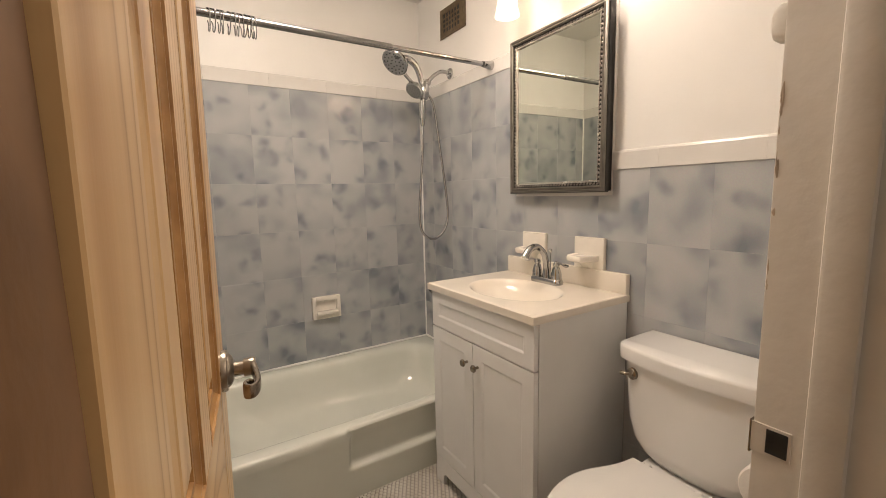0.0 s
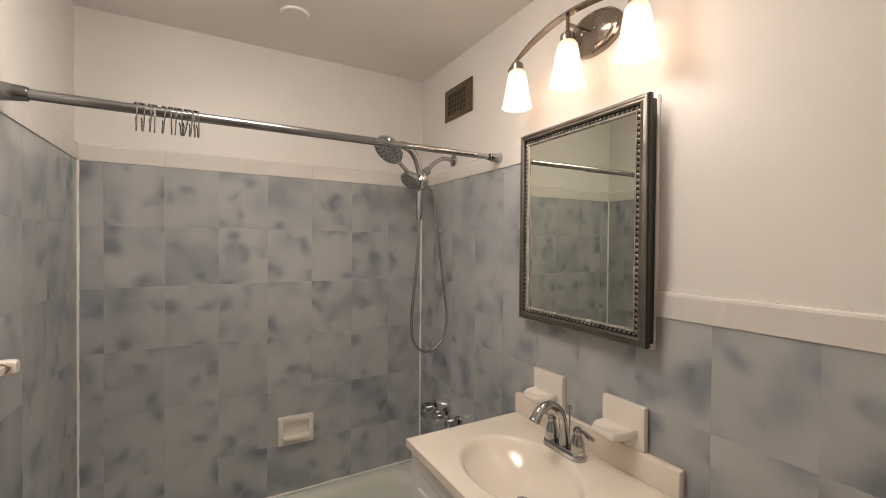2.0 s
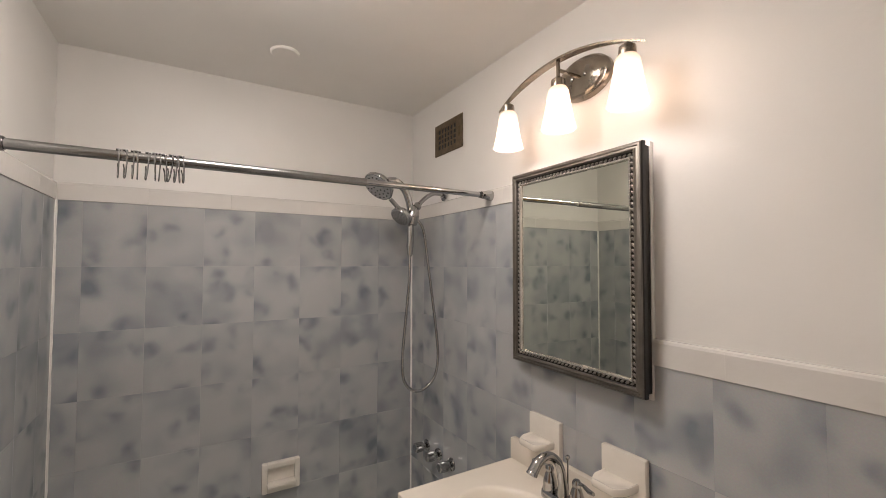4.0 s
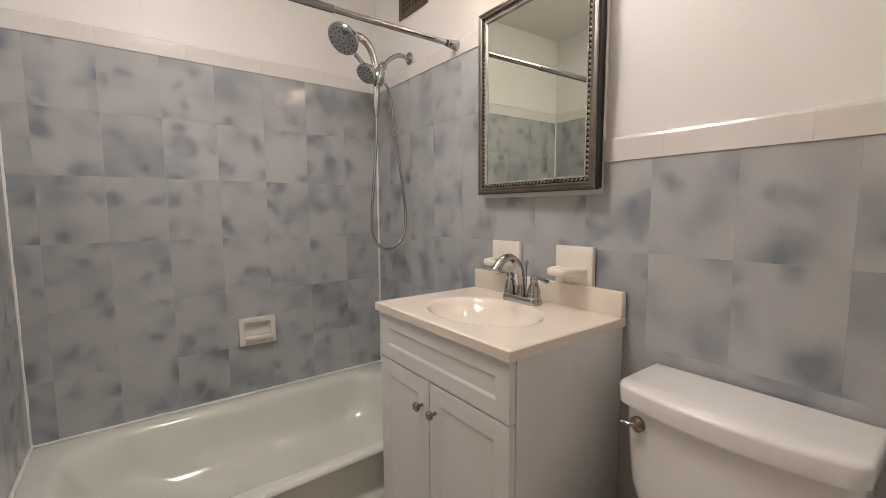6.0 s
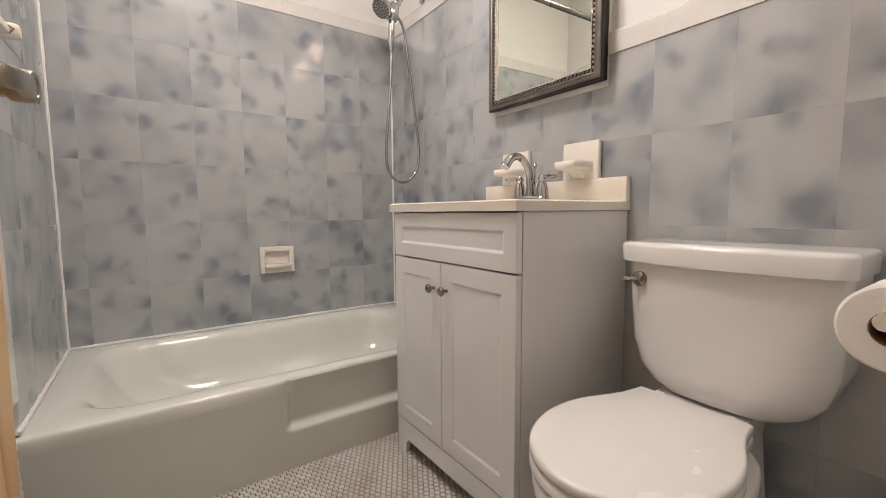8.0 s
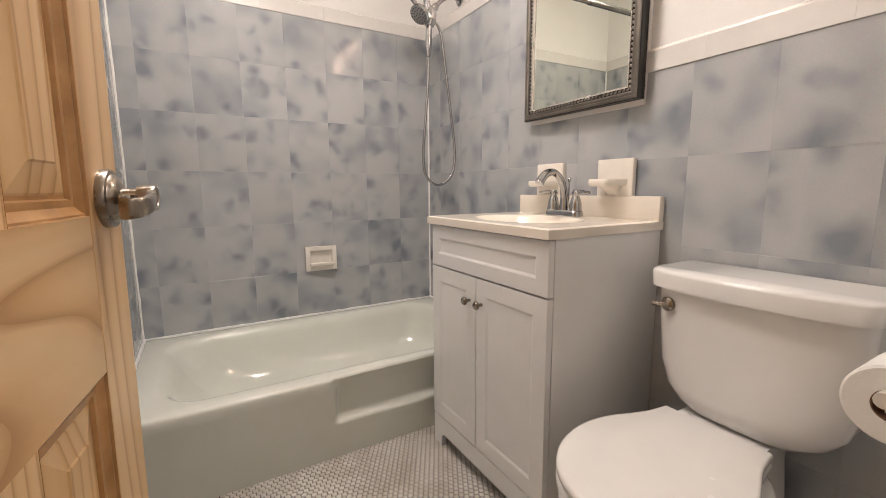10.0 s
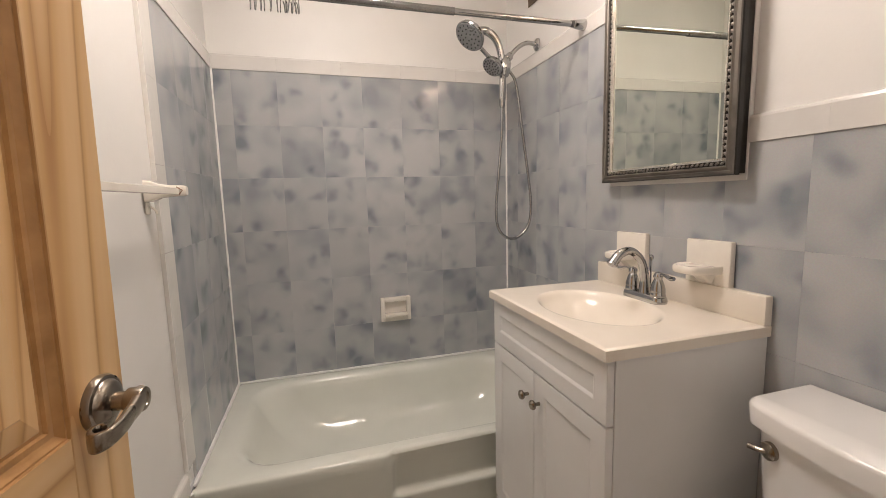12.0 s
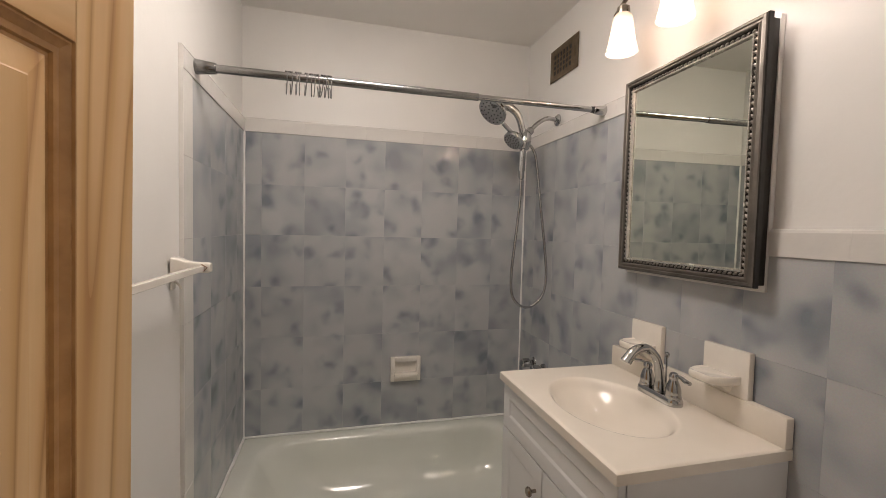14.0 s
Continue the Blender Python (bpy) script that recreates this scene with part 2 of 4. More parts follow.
FILL_BOWL = fill_bowl_material()
BLUE = blue_tile_material()
HEX = hex_material()
PINE = pine_material("pine_upright")
PINE_ACROSS = pine_material("pine_across", True)
PINE_DARK = surface("pine_moulding", (0.36, 0.185, 0.065), (0.52, 0.29, 0.115), 0.34, 24.0, 160.0, 0.15)
# brown wood of the hinge jamb, coloured darker to carry its shade
SHADED_JAMB = surface("shaded_brown_jamb", (0.13, 0.066, 0.028), (0.20, 0.105, 0.048), 0.7, 18.0, 120.0, 0.15, spec=0.2)
MIRROR = mirror_material()
SHADE = shade_material()


# ---- mesh helpers ----
ORIGINS = {}


def thing(name, base, label, category, group="", kind=""):
    ob = new(name)
    ob.empty_display_size = 0.05
    ob.location = base
    ORIGINS[ob.name] = Vector(base)
    return tagged(ob, label, category, group, kind)


def finish(bm, smooth):
    bmesh.ops.recalc_face_normals(bm, faces=bm.faces)
    for f in bm.faces:
        f.smooth = smooth


def part(name, bm, material, parent, label="", smooth=True, angle=35):
    """One mesh, given in the room's coordinates, under a thing or under a part."""
    finish(bm, smooth)
    base = ORIGINS[parent.name]
    bmesh.ops.translate(bm, verts=bm.verts, vec=-base)
    me = bpy.data.meshes.new(name)
    bm.to_mesh(me)
    bm.free()
    me.materials.append(material)
    ob = new(name, me)
    ob.parent = parent
    ORIGINS[ob.name] = base
    if smooth:
        me.set_sharp_from_angle(angle=radians(angle))
    if label:
        tagged(ob, label)
    return ob


def solid(name, bm, material, label, category, kind="structure", smooth=False):
    finish(bm, smooth)
    me = bpy.data.meshes.new(name)
    bm.to_mesh(me)
    bm.free()
    me.materials.append(material)
    ob = new(name, me)
    ORIGINS[ob.name] = Vector((0, 0, 0))
    if smooth:
        me.set_sharp_from_angle(angle=radians(35))
    return tagged(ob, label, category, "", kind)


def box(x0, x1, y0, y1, z0, z1, bevel=0.0, seg=2, bm=None):
    bm2 = bmesh.new()
    bmesh.ops.create_cube(bm2, size=1)
    bmesh.ops.scale(bm2, verts=bm2.verts, vec=(abs(x1 - x0), abs(y1 - y0), abs(z1 - z0)))
    bmesh.ops.translate(bm2, verts=bm2.verts, vec=((x0 + x1) / 2, (y0 + y1) / 2, (z0 + z1) / 2))
    if bevel:
        bmesh.ops.bevel(bm2, geom=bm2.edges[:], offset=bevel, segments=seg, affect="EDGES", profile=0.5)
    return join(bm, bm2) if bm else bm2


def join(bm, other):
    me = bpy.data.meshes.new("tmp")
    other.to_mesh(me)
    other.free()
    bm.from_mesh(me)
    bpy.data.meshes.remove(me)
    return bm


def loft(rings, cap0=True, cap1=True, closed=True):
    bm = bmesh.new()
    vs = [[bm.verts.new(p) for p in r] for r in rings]
    n = len(rings[0])
    for a, b in zip(vs, vs[1:]):
        for i in range(n if closed else n - 1):
            j = (i + 1) % n
            bm.faces.new((a[i], a[j], b[j], b[i]))
    if cap0:
        bm.faces.new(vs[0][::-1])
    if cap1:
        bm.faces.new(vs[-1])
    return bm


def smooth_path(pts, steps=8):
    """A soft curve through the points."""
    P = [Vector(p) for p in pts]
    P = [2 * P[0] - P[1]] + P + [2 * P[-1] - P[-2]]
    out = []
    for i in range(1, len(P) - 2):
        a, b, c, d = P[i - 1:i + 3]
        for k in range(steps):
            t = k / steps
            out.append(0.5 * ((2 * b) + (c - a) * t + (2 * a - 5 * b + 4 * c - d) * t * t + (3 * b - a - 3 * c + d) * t ** 3))
    out.append(P[-2])
    return out


def tube(pts, radius, seg=12, caps=True):
    """A round tube along points; radius is a number or one a point."""
    P = [Vector(p) for p in pts]
    rad = radius if isinstance(radius, (list, tuple)) else [radius] * len(P)
    if len(rad) != len(P):
        rad = [float(v) for v in np.interp(np.linspace(0, 1, len(P)), np.linspace(0, 1, len(rad)), rad)]
    rings = []
    t0 = (P[1] - P[0]).normalized()
    up = Vector((0, 0, 1)) if abs(t0.z) < 0.9 else Vector((1, 0, 0))
    side = t0.cross(up).normalized()
    for i, p in enumerate(P):
        t = (P[min(i + 1, len(P) - 1)] - P[max(i - 1, 0)]).normalized()
        side = (side - t * side.dot(t)).normalized()
        up2 = t.cross(side)
        rings.append([p + rad[i] * (side * math.cos(a) + up2 * math.sin(a)) for a in (2 * math.pi * k / seg for k in range(seg))])
    return loft(rings, caps, caps)


def lathe(profile, centre, axis=(0, 0, 1), seg=24, caps=True):
    """Turns (radius, height) pairs round an axis through centre."""
    ax = Vector(axis).normalized()
    s = ax.orthogonal().normalized()
    u = ax.cross(s)
    c = Vector(centre)
    rings = [[c + ax * h + max(r, 0.0002) * (s * math.cos(a) + u * math.sin(a)) for a in (2 * math.pi * k / seg for k in range(seg))] for r, h in profile]
    return loft(rings, caps, caps)


def rounded_rect(cx, cy, hx, hy, r, z, n=6):
    pts = []
    for sx, sy, a0 in ((1, 1, 0), (-1, 1, 90), (-1, -1, 180), (1, -1, 270)):
        for k in range(n + 1):
            a = radians(a0 + 90 * k / n)
            pts.append((cx + sx * (hx - r) + r * math.cos(a), cy + sy * (hy - r) + r * math.sin(a), z))
    return pts


def smoothstep(a, b, v):
    t = min(1.0, max(0.0, (v - a) / (b - a)))
    return t * t * (3 - 2 * t)


# ---- the room's measures ----
W = 1.51        # tub's length, tile face to tile face
FRONT = -2.218   # the wall with the door
CEILING = 2.487
ROWS_Z = [0.335, 0.58, 0.845, 1.109, 1.372, 1.625, 1.88]
LOW_Z = [0.0, 0.075, 0.335]
PITCH = 0.205
COLS_X = [0.0, 0.082] + [0.082 + 0.2045 * k for k in range(1, 7)] + [W]
COLS_Y = [0.0, -0.142] + [-0.142 - PITCH * k for k in range(1, 11)]
FACE = 0.010    # how far the tiles stand before the plaster
WALL = 0.13

# ---- structure ----
floor = solid("floor", box(-0.15, W + 0.15, FRONT - 0.14, 0.15, -0.12, -0.004), FLOOR_GROUT, "grey grout bed under small round white mosaic tiles", "floor")
ceiling = solid("ceiling", box(-0.15, W + 0.15, FRONT - 0.12, 0.15, CEILING, CEILING + 0.12), CEIL, "plain off-white painted plaster ceiling", "ceiling")
wall_north = solid("wall_north", box(-0.15, W + 0.15, FACE, FACE + WALL, -0.12, CEILING), PAINT, "warm white painted wall above blue tub tiles", "wall")
wall_east = solid("wall_east", box(W + FACE, W + FACE + WALL, FRONT - 0.12, FACE - 0.0005, -0.12, CEILING), PAINT, "warm white painted wall over blue tile wainscot", "wall")
wall_west = solid("wall_west", box(-FACE - WALL, -FACE, FRONT - 0.12, FACE - 0.0005, -0.12, CEILING), PAINT, "white painted wall beside the blue tiled tub end", "wall")
DOOR_L, DOOR_R, DOOR_H = 0.098, 0.725, 2.04
bm = box(-FACE + 0.0005, DOOR_L - 0.02, FRONT - 0.12, FRONT, -0.12, CEILING)
box(DOOR_R + 0.02, W + FACE - 0.0005, FRONT - 0.12, FRONT, -0.12, CEILING, bm=bm)
box(DOOR_L - 0.02, DOOR_R + 0.02, FRONT - 0.12, FRONT, DOOR_H + 0.02, CEILING, bm=bm)
wall_south = solid("wall_south", bm, PAINT, "white painted wall with the doorway to the hall", "wall")

# hall behind the doorway
hall_floor = solid("floor_hall", box(-0.9, 2.0, -3.6, FRONT - 0.14, -0.12, -0.002), HALL_FLOOR, "brown wooden floor of the dim hall", "floor")
bm = box(-0.9, 2.0, -3.72, -3.6, -0.12, CEILING)
box(-1.0, -0.9, -3.72, FRONT - 0.12, -0.12, CEILING, bm=bm)
box(2.0, 2.1, -3.72, FRONT - 0.12, -0.12, CEILING, bm=bm)
box(-0.9, -FACE - WALL, FRONT - 0.12, FRONT - 0.02, -0.12, CEILING, bm=bm)
box(W + FACE + WALL, 2.0, FRONT - 0.12, FRONT - 0.02, -0.12, CEILING, bm=bm)
wall_hall = solid("wall_hall", bm, PAINT, "plain white painted walls of the dim hall", "wall")
# housing for the added hall fill, always out of view
hall_fill_lamp = thing("hall_fill_housing", (1.3, -3.05, CEILING), "unseen round flush lamp added on the hall ceiling as fill", "ceiling lamp")
part("housing", lathe([(0.16, 0.0), (0.16, -0.02), (0.15, -0.04), (0.14, -0.045)], (1.3, -3.05, CEILING), seg=32), CEIL, hall_fill_lamp)
ceiling_hall = solid("ceiling_hall", box(-1.0, 2.1, -3.72, FRONT - 0.12, CEILING, CEILING + 0.1), CEIL, "plain off-white hall ceiling", "ceiling")

# door frame: jambs with rebate and stop, head, casing
door_frame = thing("door_frame", ((DOOR_L + DOOR_R) / 2, FRONT - 0.06, 0), "thickly painted beige wooden door frame with chipped edges", "door frame", kind="structure")
YB = FRONT - 0.135
for name, x0, x1, xs0, xs1 in (("jamb", DOOR_L - 0.02, DOOR_L, DOOR_L - 0.001, DOOR_L + 0.012), ("jamb", DOOR_R, DOOR_R + 0.02, DOOR_R - 0.012, DOOR_R + 0.001)):
    wood = SHADED_JAMB if x0 < 0.4 else TRIM_PAINT
    j = part(name, box(x0, x1, YB, FRONT + 0.012, 0, DOOR_H, 0.003), wood, door_frame, "brown wooden hinge jamb with its shade in the colour" if x0 < 0.4 else "")
    if x0 > 0.4:
        part("stop", box(xs0, xs1, FRONT - 0.078, FRONT - 0.040, 0, DOOR_H, 0.006), wood, j)
head = part("head", box(DOOR_L - 0.02, DOOR_R + 0.02, YB, FRONT + 0.012, DOOR_H + 0.0005, DOOR_H + 0.02, 0.002), TRIM_PAINT, door_frame)
part("casing", box(DOOR_R + 0.0205, DOOR_R + 0.085, FRONT + 0.0005, FRONT + 0.016, 0, DOOR_H + 0.08, 0.005), TRIM_PAINT, door_frame)
part("casing", box(DOOR_L + 0.0, DOOR_R + 0.0195, FRONT + 0.0005, FRONT + 0.016, DOOR_H + 0.021, DOOR_H + 0.08, 0.005), TRIM_PAINT, door_frame)
part("casing", box(DOOR_R + 0.0205, DOOR_R + 0.09, YB - 0.003, FRONT - 0.1205, 0, DOOR_H + 0.08, 0.005), TRIM_PAINT, door_frame)
part("casing", box(DOOR_L - 0.09, DOOR_L - 0.0205, YB - 0.003, FRONT - 0.1205, 0, DOOR_H + 0.08, 0.005), TRIM_PAINT, door_frame)
# flaked paint along the jamb's room edge
rng = random.Random(4)
bm = bmesh.new()
for k in range(13):
    z = 1.13 + 0.28 * rng.random()
    h = 0.008 + 0.022 * rng.random()
    d = 0.002 + 0.004 * rng.random()
    join(bm, tube([(DOOR_R + 0.001, FRONT + 0.0105 - d * 0.5, z), (DOOR_R + 0.0012, FRONT + 0.0105 - d * 0.3, z + h / 2), (DOOR_R + 0.001, FRONT + 0.0105 - d * 0.5, z + h)], [0.001, d * 0.5, 0.001], 6))
part("chipped_paint", bm, BARE_WOOD, door_frame, "bare brown wood where paint has flaked")
strike = part("strike_plate", box(DOOR_R - 0.0016, DOOR_R + 0.0004, FRONT - 0.028, FRONT + 0.013, 0.967, 1.006, 0.0006, 1), TRIM_PAINT, door_frame, "strike plate painted over in white")
part("latch_hole", box(DOOR_R - 0.0024, DOOR_R - 0.0012, FRONT - 0.025, FRONT - 0.003, 0.971, 1.002, 0.0005, 1), BLACK, strike, "black latch hole")
part("lip", box(DOOR_R - 0.002, DOOR_R + 0.014, FRONT + 0.0126, FRONT + 0.0150, 0.963, 1.007, 0.0008, 1), NICKEL, strike, "worn metal lip")

# ---- bathtub ----
TUB_Z = 0.335
APRON_FOOT = -0.808


def tub_front(x):
    """How far the front rim and apron step back beside the inset panel."""
    return -0.845 + 0.034 * smoothstep(0.625, 0.685, x)


tub = thing("bathtub", (W / 2, -0.43, 0), "white enamelled steel alcove bathtub with an inset apron", "bathtub")


def basin_rings():
    n = 24
    rings = []
    # outer edge of the rim, along the walls and the apron
    def outline(inset, z, r):
        pts = rounded_rect(W / 2, -0.4225, W / 2 - 0.003 - inset, 0.4195 - inset, r, z, n)
        res = []
        for x, y, zz in pts:
            if y < -0.6:
                y = y + (tub_front(x) + 0.845) * smoothstep(-0.6, -0.80, y)
            res.append((x, y, zz))
        return res
    rings.append(outline(0.0, TUB_Z - 0.012, 0.012))
    rings.append(outline(0.004, TUB_Z - 0.003, 0.014))
    rings.append(outline(0.012, TUB_Z, 0.018))
    for hx, hy, r, z, cx, cy in ((0.680, 0.360, 0.16, TUB_Z - 0.0005, 0.762, -0.412), (0.670, 0.350, 0.16, TUB_Z - 0.003, 0.762, -0.412),
                             (0.658, 0.339, 0.16, TUB_Z - 0.010, 0.763, -0.412), (0.647, 0.330, 0.16, TUB_Z - 0.022, 0.764, -0.412),
                             (0.637, 0.322, 0.16, TUB_Z - 0.042, 0.767, -0.412), (0.622, 0.313, 0.16, TUB_Z - 0.080, 0.774, -0.412),
                             (0.598, 0.299, 0.16, 0.195, 0.786, -0.412), (0.566, 0.276, 0.16, 0.148, 0.800, -0.412),
                             (0.526, 0.246, 0.16, 0.112, 0.812, -0.412), (0.474, 0.206, 0.15, 0.085, 0.822, -0.412),
                             (0.410, 0.160, 0.12, 0.067, 0.828, -0.412), (0.32, 0.10, 0.08, 0.056, 0.83, -0.412), (0.20, 0.04, 0.035, 0.050, 0.83, -0.412)):
        rings.append(rounded_rect(cx, cy, hx, hy, r, z, n))
    return rings


part("basin", loft(basin_rings(), False, True), ENAMEL, tub, smooth=True, angle=60)


def apron_mesh():
    xs = [0.003 + (W - 0.006) * i / 190 for i in range(191)]
    zs = [0.0, 0.02, 0.06, 0.10, 0.13, 0.14, 0.146, 0.152, 0.158, 0.164, 0.17, 0.18, 0.20, 0.22, 0.25, 0.275, 0.29, 0.30, 0.31, TUB_Z - 0.012]
    bm = bmesh.new()
    grid = []
    for x in xs:
        col = []
        s = smoothstep(0.640, 0.672, x)
        front = tub_front(x) + 0.002
        for z in zs:
            y = APRON_FOOT + (-0.842 - APRON_FOOT) * z / 0.30 if z < 0.30 else -0.842
            y += 0.034 * s * smoothstep(0.143, 0.168, z)
            lip = smoothstep(0.27, 0.305, z)
            col.append(bm.verts.new((x, y * (1 - lip) + front * lip, z)))
        for dy, dz in ((0.0015, -0.006), (0.005, -0.002), (0.012, 0.0004), (0.022, 0.0006)):
            col.append(bm.verts.new((x, front + dy, TUB_Z + dz)))
        grid.append(col)
    for a, b in zip(grid, grid[1:]):
        for i in range(len(a) - 1):
            bm.faces.new((a[i], b[i], b[i + 1], a[i + 1]))
    return bm


part("apron", apron_mesh(), ENAMEL, tub, smooth=True, angle=60)
part("drain", lathe([(0.0, 0.003), (0.03, 0.003), (0.033, 0.0), (0.033, -0.004)], (1.27, -0.42, 0.048)), CHROME, tub, "chrome drain ring")

# ---- caulk lines ----


def wavy_bead(a, b, r, seed, n=40):
    rg = random.Random(seed)
    a, b = Vector(a), Vector(b)
    pts, rad = [], []
    for i in range(n + 1):
        pts.append(a.lerp(b, i / n) + Vector((rg.uniform(-1, 1), rg.uniform(-1, 1), 0)) * r * 0.12)
        rad.append(r * rg.uniform(0.8, 1.25))
    return tube(pts, rad, 8)


caulk = thing("caulk", (W / 2, -0.01, TUB_Z), "white silicone caulk in the tub corners", "caulk", kind="structure")
part("corner_bead", wavy_bead((0.001, -0.001, TUB_Z), (0.001, -0.001, 1.885), 0.006, 1), CAULK, caulk)
part("corner_bead", wavy_bead((W - 0.001, -0.001, TUB_Z), (W - 0.001, -0.001, 1.885), 0.006, 2), CAULK, caulk)
part("rim_bead", wavy_bead((0.0, -0.004, TUB_Z + 0.002), (W, -0.004, TUB_Z + 0.002), 0.006, 3), CAULK, caulk)
part("rim_bead", wavy_bead((0.004, -0.004, TUB_Z + 0.002), (0.004, -0.80, TUB_Z + 0.002), 0.007, 4), CAULK, caulk)
part("rim_bead", wavy_bead((W - 0.004, -0.004, TUB_Z + 0.002), (W - 0.004, -0.80, TUB_Z + 0.002), 0.006, 5), CAULK, caulk)
part("end_bead", wavy_bead((0.004, APRON_FOOT + 0.002, 0.0), (0.004, -0.842, TUB_Z), 0.006, 6), CAULK, caulk)

# ---- vanity ----
VX, VY0, VY1, VTOP = 1.034, -0.896, -1.513, 0.888
vanity = thing("vanity_cabinet", (1.27, -1.208, 0), "white shaker vanity cabinet with two doors beside the tub", "vanity")
bm = box(VX + 0.0205, W - 0.004, VY0 - 0.0, VY0 - 0.018, 0, VTOP, 0.001, 1)
part("side_panel", bm, CABINET, vanity, smooth=False)
part("side_panel", box(VX + 0.0205, W - 0.004, VY1, VY1 + 0.018, 0, VTOP, 0.001, 1), CABINET, vanity, smooth=False)
part("bottom", box(VX + 0.02, W - 0.005, VY1 + 0.019, VY0 - 0.019, 0.10, 0.118), CABINET, vanity, smooth=False)
# sheet added behind the fronts so that their gaps show as dark shade
part("gap_shade_sheet", box(VX + 0.022, VX + 0.03, VY1 + 0.019, VY0 - 0.019, 0.1185, VTOP - 0.002), GAP_SHADE, vanity, smooth=False)


def shaker(y0, y1, z0, z1, rail, name, lab=""):
    """A framed front whose sunk panel meets the frame in a slope; faces -x."""
    bm = loft([[(x, y0 + i, z0 + i), (x, y1 - i, z0 + i), (x, y1 - i, z1 - i), (x, y0 + i, z1 - i)] for i, x in
               ((0.0, VX + 0.018), (0.0, VX - 0.0002), (0.0010, VX - 0.0012), (rail, VX - 0.0012), (rail + 0.0012, VX - 0.0008), (rail + 0.0075, VX + 0.0028), (rail + 0.009, VX + 0.0032))])
    return part(name, bm, CABINET, vanity, lab, angle=12)


MID = -1.187
shaker(VY1 + 0.001, VY0 - 0.001, 0.7345, VTOP - 0.003, 0.045, "drawer_front")
d1 = shaker(MID + 0.002, VY0 - 0.001, 0.128, 0.729, 0.052, "door")
d2 = shaker(VY1 + 0.001, MID - 0.002, 0.128, 0.729, 0.052, "door")
for d, y in ((d1, MID + 0.034), (d2, MID - 0.034)):
    part("knob", lathe([(0.0055, 0), (0.005, 0.010), (0.0065, 0.014), (0.0135, 0.019), (0.0145, 0.024), (0.011, 0.029), (0.0, 0.031)], (VX - 0.002, y, 0.648), (-1, 0, 0), 20), NICKEL, d, "round brushed nickel knob")
# plinth with an arched cut-out between its feet
bm = bmesh.new()
outline = [(VY1 + 0.001, 0.0), (VY1 + 0.055, 0.0), (VY1 + 0.06, 0.042), (VY1 + 0.075, 0.056), (VY0 - 0.075, 0.056), (VY0 - 0.06, 0.042), (VY0 - 0.055, 0.0), (VY0 - 0.001, 0.0), (VY0 - 0.001, 0.124), (VY1 + 0.001, 0.124)]
a = [bm.verts.new((VX + 0.0, y, z)) for y, z in outline]
b = [bm.verts.new((VX + 0.018, y, z)) for y, z in outline]
bm.faces.new(a), bm.faces.new(b)
for i in range(len(a)):
    j = (i + 1) % len(a)
    bm.faces.new((a[i], a[j], b[j], b[i]))
part("plinth", bm, CABINET, vanity, smooth=False)
# board in the toe recess, the shade there put into its colour
part("shaded_toe_board", box(VX + 0.06, VX + 0.07, VY1 + 0.019, VY0 - 0.019, 0.0, 0.099), GAP_SHADE, vanity, smooth=False)

# moulded top with integral oval basin
TX0, TX1, TY0, TY1, TZ = 1.023, W - 0.001, -0.875, -1.519, 0.918
sink = thing("sink_top", (1.27, -1.208, VTOP), "ivory cultured marble sink top with an oval basin", "sink")


def sink_top_mesh():
    nx, ny = 104, 132
    bm = bmesh.new()
    top = []
    for i in range(nx + 1):
        row = []
        for j in range(ny + 1):
            x = TX0 + (TX1 - TX0) * i / nx
            y = TY1 + (TY0 - TY1) * j / ny
            r = math.hypot((x - 1.236) / 0.158, (y + 1.195) / 0.214)
            dip = -0.104 * (1 - r ** 2.3) * smoothstep(1.06, 0.86, r) if r < 1.0 else 0.0
            edge = min(x - TX0, y - TY1, TY0 - y)
            drop = -0.004 * (1 - smoothstep(0.0, 0.006, edge))
            row.append(bm.verts.new((x, y, TZ + dip + drop)))
        top.append(row)
    for i in range(nx):
        for j in range(ny):
            bm.faces.new((top[i][j], top[i + 1][j], top[i + 1][j + 1], top[i][j + 1]))
    rim = [top[i][0] for i in range(nx + 1)] + [top[nx][j] for j in range(1, ny + 1)] + [top[i][ny] for i in range(nx - 1, -1, -1)] + [top[0][j] for j in range(ny - 1, 0, -1)]
    low = []
    for v in rim:
        low.append(bm.verts.new((v.co.x, v.co.y, VTOP + 0.001)))
    for i in range(len(rim)):
        j = (i + 1) % len(rim)
        bm.faces.new((rim[i], low[i], low[j], rim[j]))
    return bm


part("basin_top", sink_top_mesh(), MARBLE, sink, angle=50)
part("backsplash", box(W - 0.026, W - 0.0005, TY1, TY0, TZ - 0.002, 0.992, 0.004), MARBLE, sink)
part("drain", lathe([(0.0, 0.004), (0.012, 0.005), (0.020, 0.003), (0.023, 0.0)], (1.250, -1.198, TZ - 0.1040)), CHROME, sink, "chrome pop-up drain")

# faucet
FX, FY = 1.421, -1.192
faucet = thing("faucet", (FX, FY, TZ), "chrome two-handle faucet with an arched spout", "faucet")
ring0 = lambda s, z: rounded_rect(FX, FY, 0.026 * s, 0.080 * (s * 0.6 + 0.4), 0.024 * s, z, 6)
part("base", loft([ring0(1.0, TZ), ring0(1.0, TZ + 0.010), ring0(0.95, TZ + 0.018), ring0(0.80, TZ + 0.023)]), CHROME, faucet)
